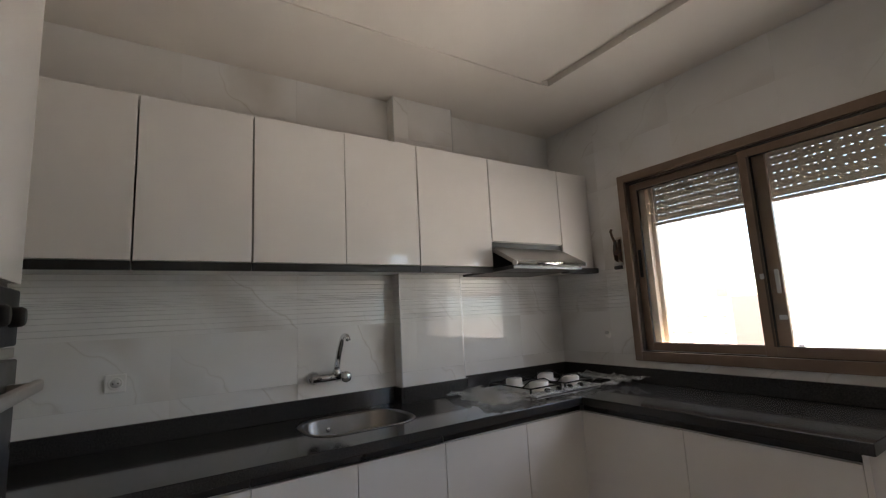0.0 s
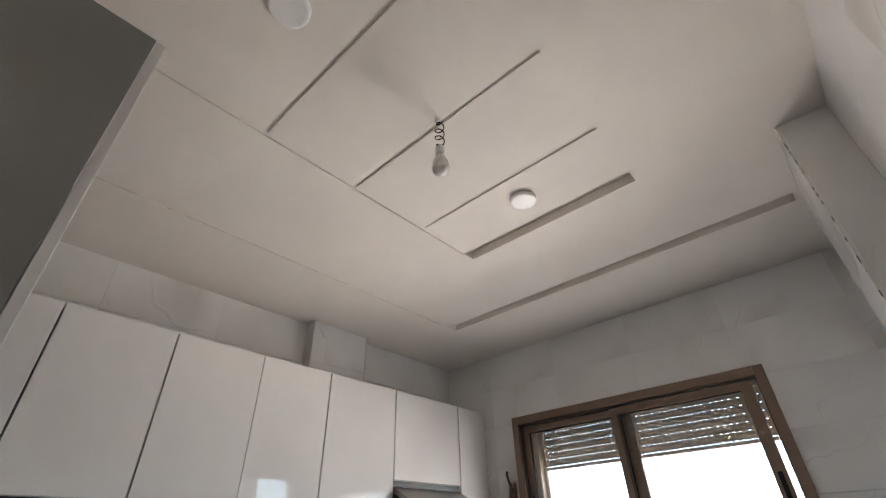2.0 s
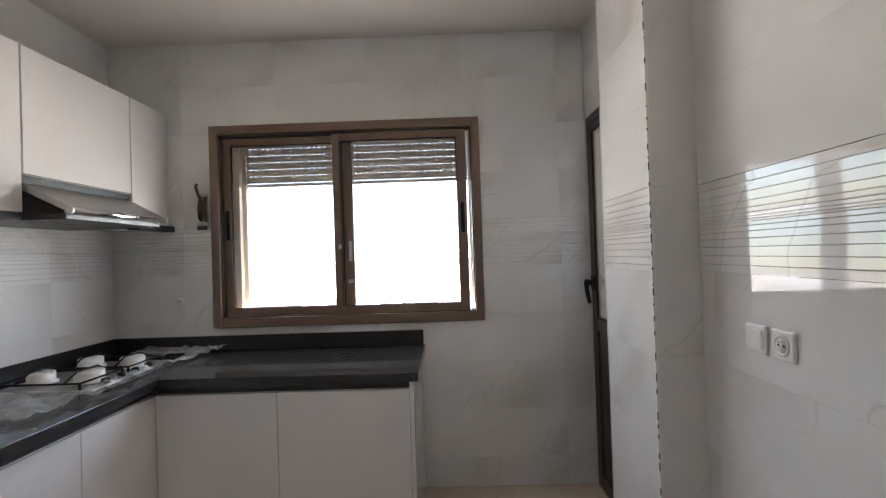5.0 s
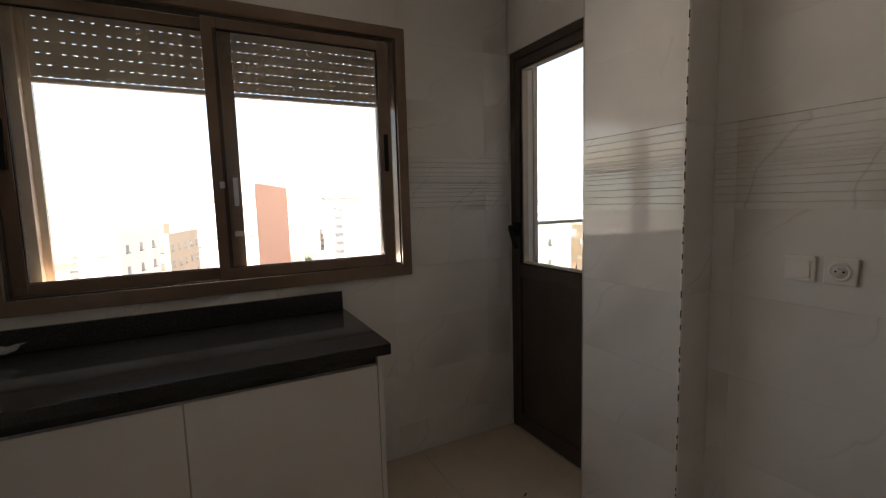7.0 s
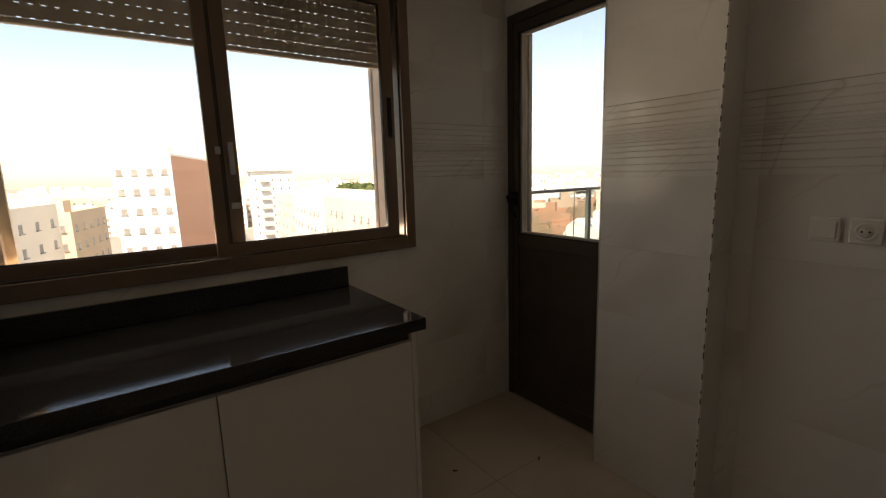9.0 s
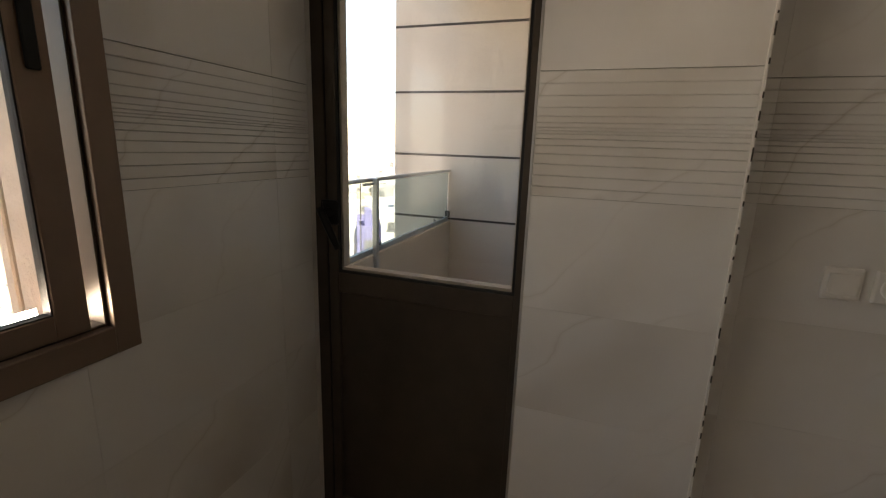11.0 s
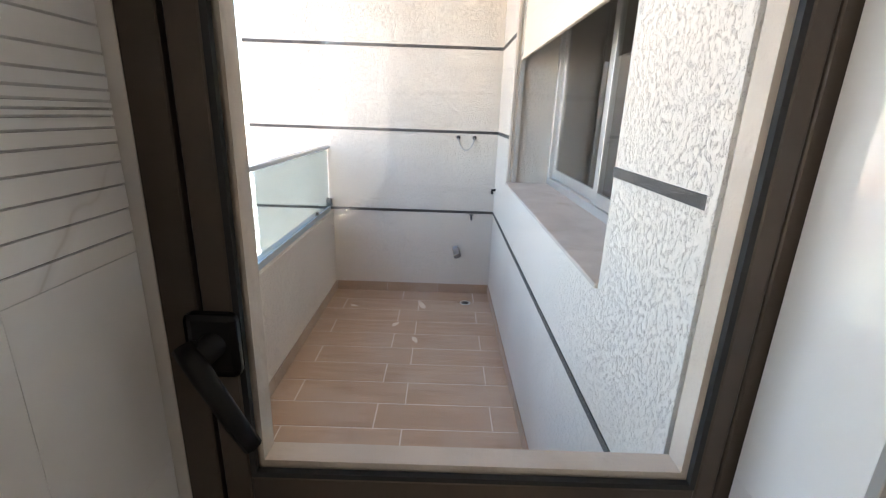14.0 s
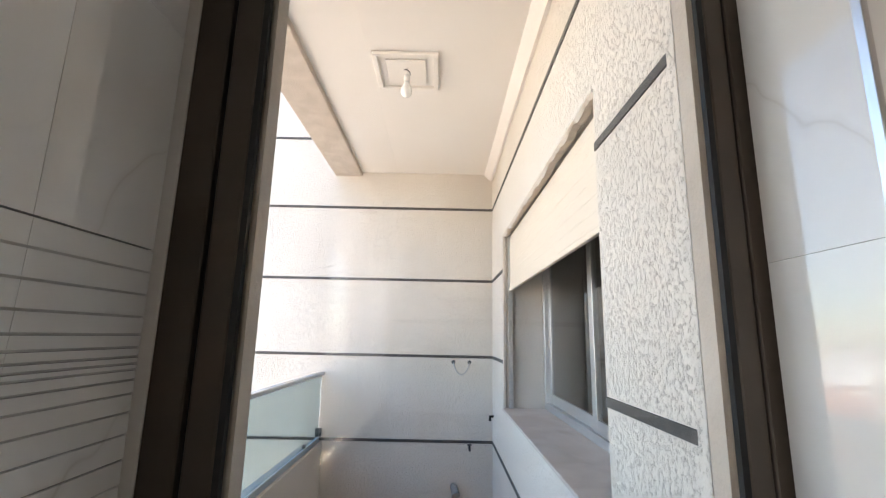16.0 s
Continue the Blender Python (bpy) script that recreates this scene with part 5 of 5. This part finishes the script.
def far_wood():
    """A dark belt of trees beyond the last blocks of the avenue."""
    r = random.Random(31)
    bm = bmesh.new()
    for _ in range(520):
        d, yaw = r.uniform(330, 480), r.uniform(-31.5, -23.0)
        x, y = city(yaw, d)
        z = GZ + r.uniform(9.5, 16.5)
        w = r.uniform(2.0, 4.5)
        c = Vector((x, y, z))
        for _ in range(9):
            q = Euler((r.random() * 6, r.random() * 6, r.random() * 6)).to_matrix()
            o = Vector((r.gauss(0, 0.5), r.gauss(0, 0.5), r.gauss(0, 0.35))) * w
            k = w * r.uniform(0.25, 0.5)
            bm.faces.new([bm.verts.new(c + o + q @ Vector(v) * k) for v in ((-1, -0.6, 0), (1, -0.5, 0.2), (0.7, 0.7, 0), (-0.8, 0.6, 0.2))])
        bm.faces.new([bm.verts.new((x + u, y + v, h)) for u, v, h in ((-0.3, 0, GZ), (0.3, 0, GZ), (0.2, 0, z), (-0.2, 0, z))])
    solid("far_wood", bm, LEAF, "dusty green belt of trees beyond the avenue", "trees", "stuff")


far_wood()


def street_pavilion(x, y, w, d, h, label):
    """A low open-fronted shop with a canopy on posts."""
    p = thing("street_pavilion", (0, 0, 0), label, "pavilion", "pavilions beside the avenue")
    p.matrix_world = road.matrix_world @ pose(x, y, 0)
    part("wall", box(0, w, 0, d, 0, h), WHITEWALL, p)
    part("roof", box(-1.6, w + 0.3, -0.3, d + 0.3, h, h + 0.35), CREAMWALL, p)
    for k in range(3):
        a = d * (k + 0.5) / 3
        part("shop_opening", box(-0.04, 0.02, a - 0.8, a + 0.8, 0.1, h - 0.6), DARKPANE, p)
        part("post", box(-1.5, -1.3, a - 0.1, a + 0.1, 0, h - 0.002), WHITEWALL, p)


street_pavilion(21.0, 66, 4.5, 9, 3.4, "low white street pavilion with dark shop openings")
street_pavilion(21.0, 78, 4.5, 11, 3.0, "low pale street pavilion with a flat canopy")


# ---- tiles, laid last ----
LAPS = [25, 28, 28, 25, 21, 16, 12, 7, 8, 11, 15, 21, 27, 28, 28]     # lap heights from the bottom up


def lap_tile(w, h):
    """A relief tile: flat laps, closest together at mid height, leaning to a shallow valley there."""
    bm = bmesh.new()
    pts, z = [(0.0, 0.0)], 0.0
    for i, lap in enumerate(LAPS):
        a, b = z, z + h * lap / sum(LAPS)
        lean = (b - a) * math.tan(radians(2.2 if i < 7 else -3.6 + 0.38 * (i - 7)))
        front = -T - 0.0006
        lo, hi = (front, front + lean) if lean > 0 else (front - lean, front)
        pts += [(lo, a + 0.0006), (hi, b - 0.0022), (-T + 0.0035, b - 0.0018)]
        z = b
    pts += [(0.0, h)]
    lo = [bm.verts.new((0, y, z)) for y, z in pts]
    hi = [bm.verts.new((w, y, z)) for y, z in pts]
    for i in range(len(pts) - 1):
        bm.faces.new((lo[i], hi[i], hi[i + 1], lo[i + 1]))
    bm.faces.new(lo)
    bm.faces.new(hi[::-1])
    bmesh.ops.recalc_face_normals(bm, faces=bm.faces)
    return bm


TILES = {}


def tile_mesh(w, h, lap):
    key = (round(w, 3), round(h, 3), lap)
    if key not in TILES:
        bm = lap_tile(w, h) if lap else box(0, w, -T, 0, 0, h, 0.0002)
        TILES[key] = mesh_of("tile", bm, MARBLE)
    return TILES[key]


def clad(parent, m, u0, u1, start, holes=(), z1=ZC, relief=True):
    """Lay tiles 0.60 x 0.30 m on a wall; local x runs along it, -y faces the room. start: one upright joint."""
    J = 0.00025
    us = [u0] + [start + 0.6 * k for k in range(-12, 13) if u0 + 0.01 < start + 0.6 * k < u1 - 0.01] + [u1]
    zs = [0.0] + ([0.18 + 0.3 * k for k in range(9)] if relief else [0.48, 1.08, 1.68, 2.28]) + [z1]
    for a, b in zip(us, us[1:]):
        for c, d in zip(zs, zs[1:]):
            pieces = [(a, b, c, d)]
            for h in holes:
                nxt = []
                for p in pieces:
                    if p[1] <= h[0] or p[0] >= h[1] or p[3] <= h[2] or p[2] >= h[3]:
                        nxt.append(p)
                        continue
                    lo, hi = max(p[0], h[0]), min(p[1], h[1])
                    nxt += [q for q in ((p[0], lo, p[2], p[3]), (hi, p[1], p[2], p[3]), (lo, hi, p[2], h[2]), (lo, hi, h[3], p[3])) if q[1] - q[0] > 0.004 and q[3] - q[2] > 0.004]
                pieces = nxt
            for p in pieces:
                ob = new("tile", tile_mesh(p[1] - p[0] - 2 * J, p[3] - p[2] - 2 * J, relief and abs(c - 1.38) < 0.01))
                ob.parent = parent
                ob.matrix_world = m @ pose(p[0] + J, 0, p[2] + J)


clad(wall_north, pose(0, T, 0), XL, XR, 4.25, [(WX0 + 0.04, WX1 - 0.04, WZ0 + 0.04, WZ1 - 0.04)])
clad(wall_west, pose(XL - T, 0, 0, 0, 0, 90), YB, -1.51, -1.51)
clad(wall_west, pose(XL - T, 0, 0, 0, 0, 90), -1.045, 0.0, -0.445)
clad(pillar, pose(1.47 - T, 0, 0, 0, 0, 90), -1.51, -1.045, -5.0)
clad(pillar, pose(0, -1.51 + T, 0), XL, 1.47, -5.0)
clad(wall_east, pose(XR + T, 0, 0, 0, 0, -90), -DY1 + 0.0, -COLB, 9.0, [(0, 0.79, 0, DZ)])
clad(wall_east, pose(XR + T, 0, 0, 0, 0, -90), -COLA, -YB, 1.93)
clad(column, pose(COLX + T, 0, 0, 0, 0, -90), -COLB, -COLA, 9.0)
clad(column, pose(0, COLA + T, 0), COLX, XR, 9.0, relief=False)
clad(column, pose(0, COLB - T, 0, 0, 0, 180), -XR, -COLX, 9.0, relief=False)

fme = mesh_of("floor_tile", box(0.001, 0.599, 0.001, 0.599, -0.010, 0.0, 0.0008), FLOORTILE)
x = XL
while x < XR:
    y = 0.0
    while y > YB:
        ob = new("floor_tile", fme)
        ob.parent = floor
        ob.location = (x, y - 0.6, 0)
        if x + 0.6 > XR + 0.18 or y - 0.6 < YB - 0.2:
            ob.data = TILES.setdefault(("f", round(min(0.6, XR + 0.17 - x), 2), round(min(0.6, y - YB + 0.1), 2)), mesh_of("floor_tile", box(0.001, min(0.6, XR + 0.17 - x), 0.601 - min(0.6, y - YB + 0.1), 0.599, -0.010, 0.0, 0.0008), FLOORTILE))
        y -= 0.6
    x += 0.6

PL, PW, row = 0.66, 0.22, 0
x = BX1
rr = random.Random(3)
while x > 4.64:
    w = min(PW, x - 4.632)
    y = (-0.18 if row % 2 else -0.02) - 2 * PL
    while y < BY1:
        a, b = max(y, BY0 + 0.001), min(y + PL, BY1 - 0.001)
        if b - a > 0.02:
            key = ("p", round(b - a, 3), round(w, 3))
            if key not in TILES:
                TILES[key] = mesh_of("plank_tile", box(0.0035, w - 0.0035, 0.0035, b - a - 0.0035, -0.011, 0.0, 0.0012), PLANK)
            ob = new("plank_tile", TILES[key])
            ob.parent = balcony_slab
            ob.location = (x - w, a, ZB + rr.uniform(-0.0008, 0.0008))
        y += PL
    x -= w
    row += 1
skirt = tagged(new("baseboard"), "brown tile skirting round the balcony", "baseboard", "", "structure")
for k in range(8):
    a, b = 4.632 + k * 0.414, 4.632 + (k + 1) * 0.414 - 0.003
    for y0, y1 in ((BY0 + 0.001, BY0 + 0.009), (BY1 - 0.009, BY1 - 0.001)):
        part("skirting_tile", box(a, b, y0, y1, ZB + 0.001, ZB + 0.09, 0.001), PLANK, skirt)
for k in range(3):
    a, b = BY0 + 0.01 + k * 0.482, BY0 + 0.01 + (k + 1) * 0.482 - 0.003
    part("skirting_tile", box(BX1 - 0.009, BX1 - 0.001, a, b, ZB + 0.001, ZB + 0.09, 0.001), PLANK, skirt)
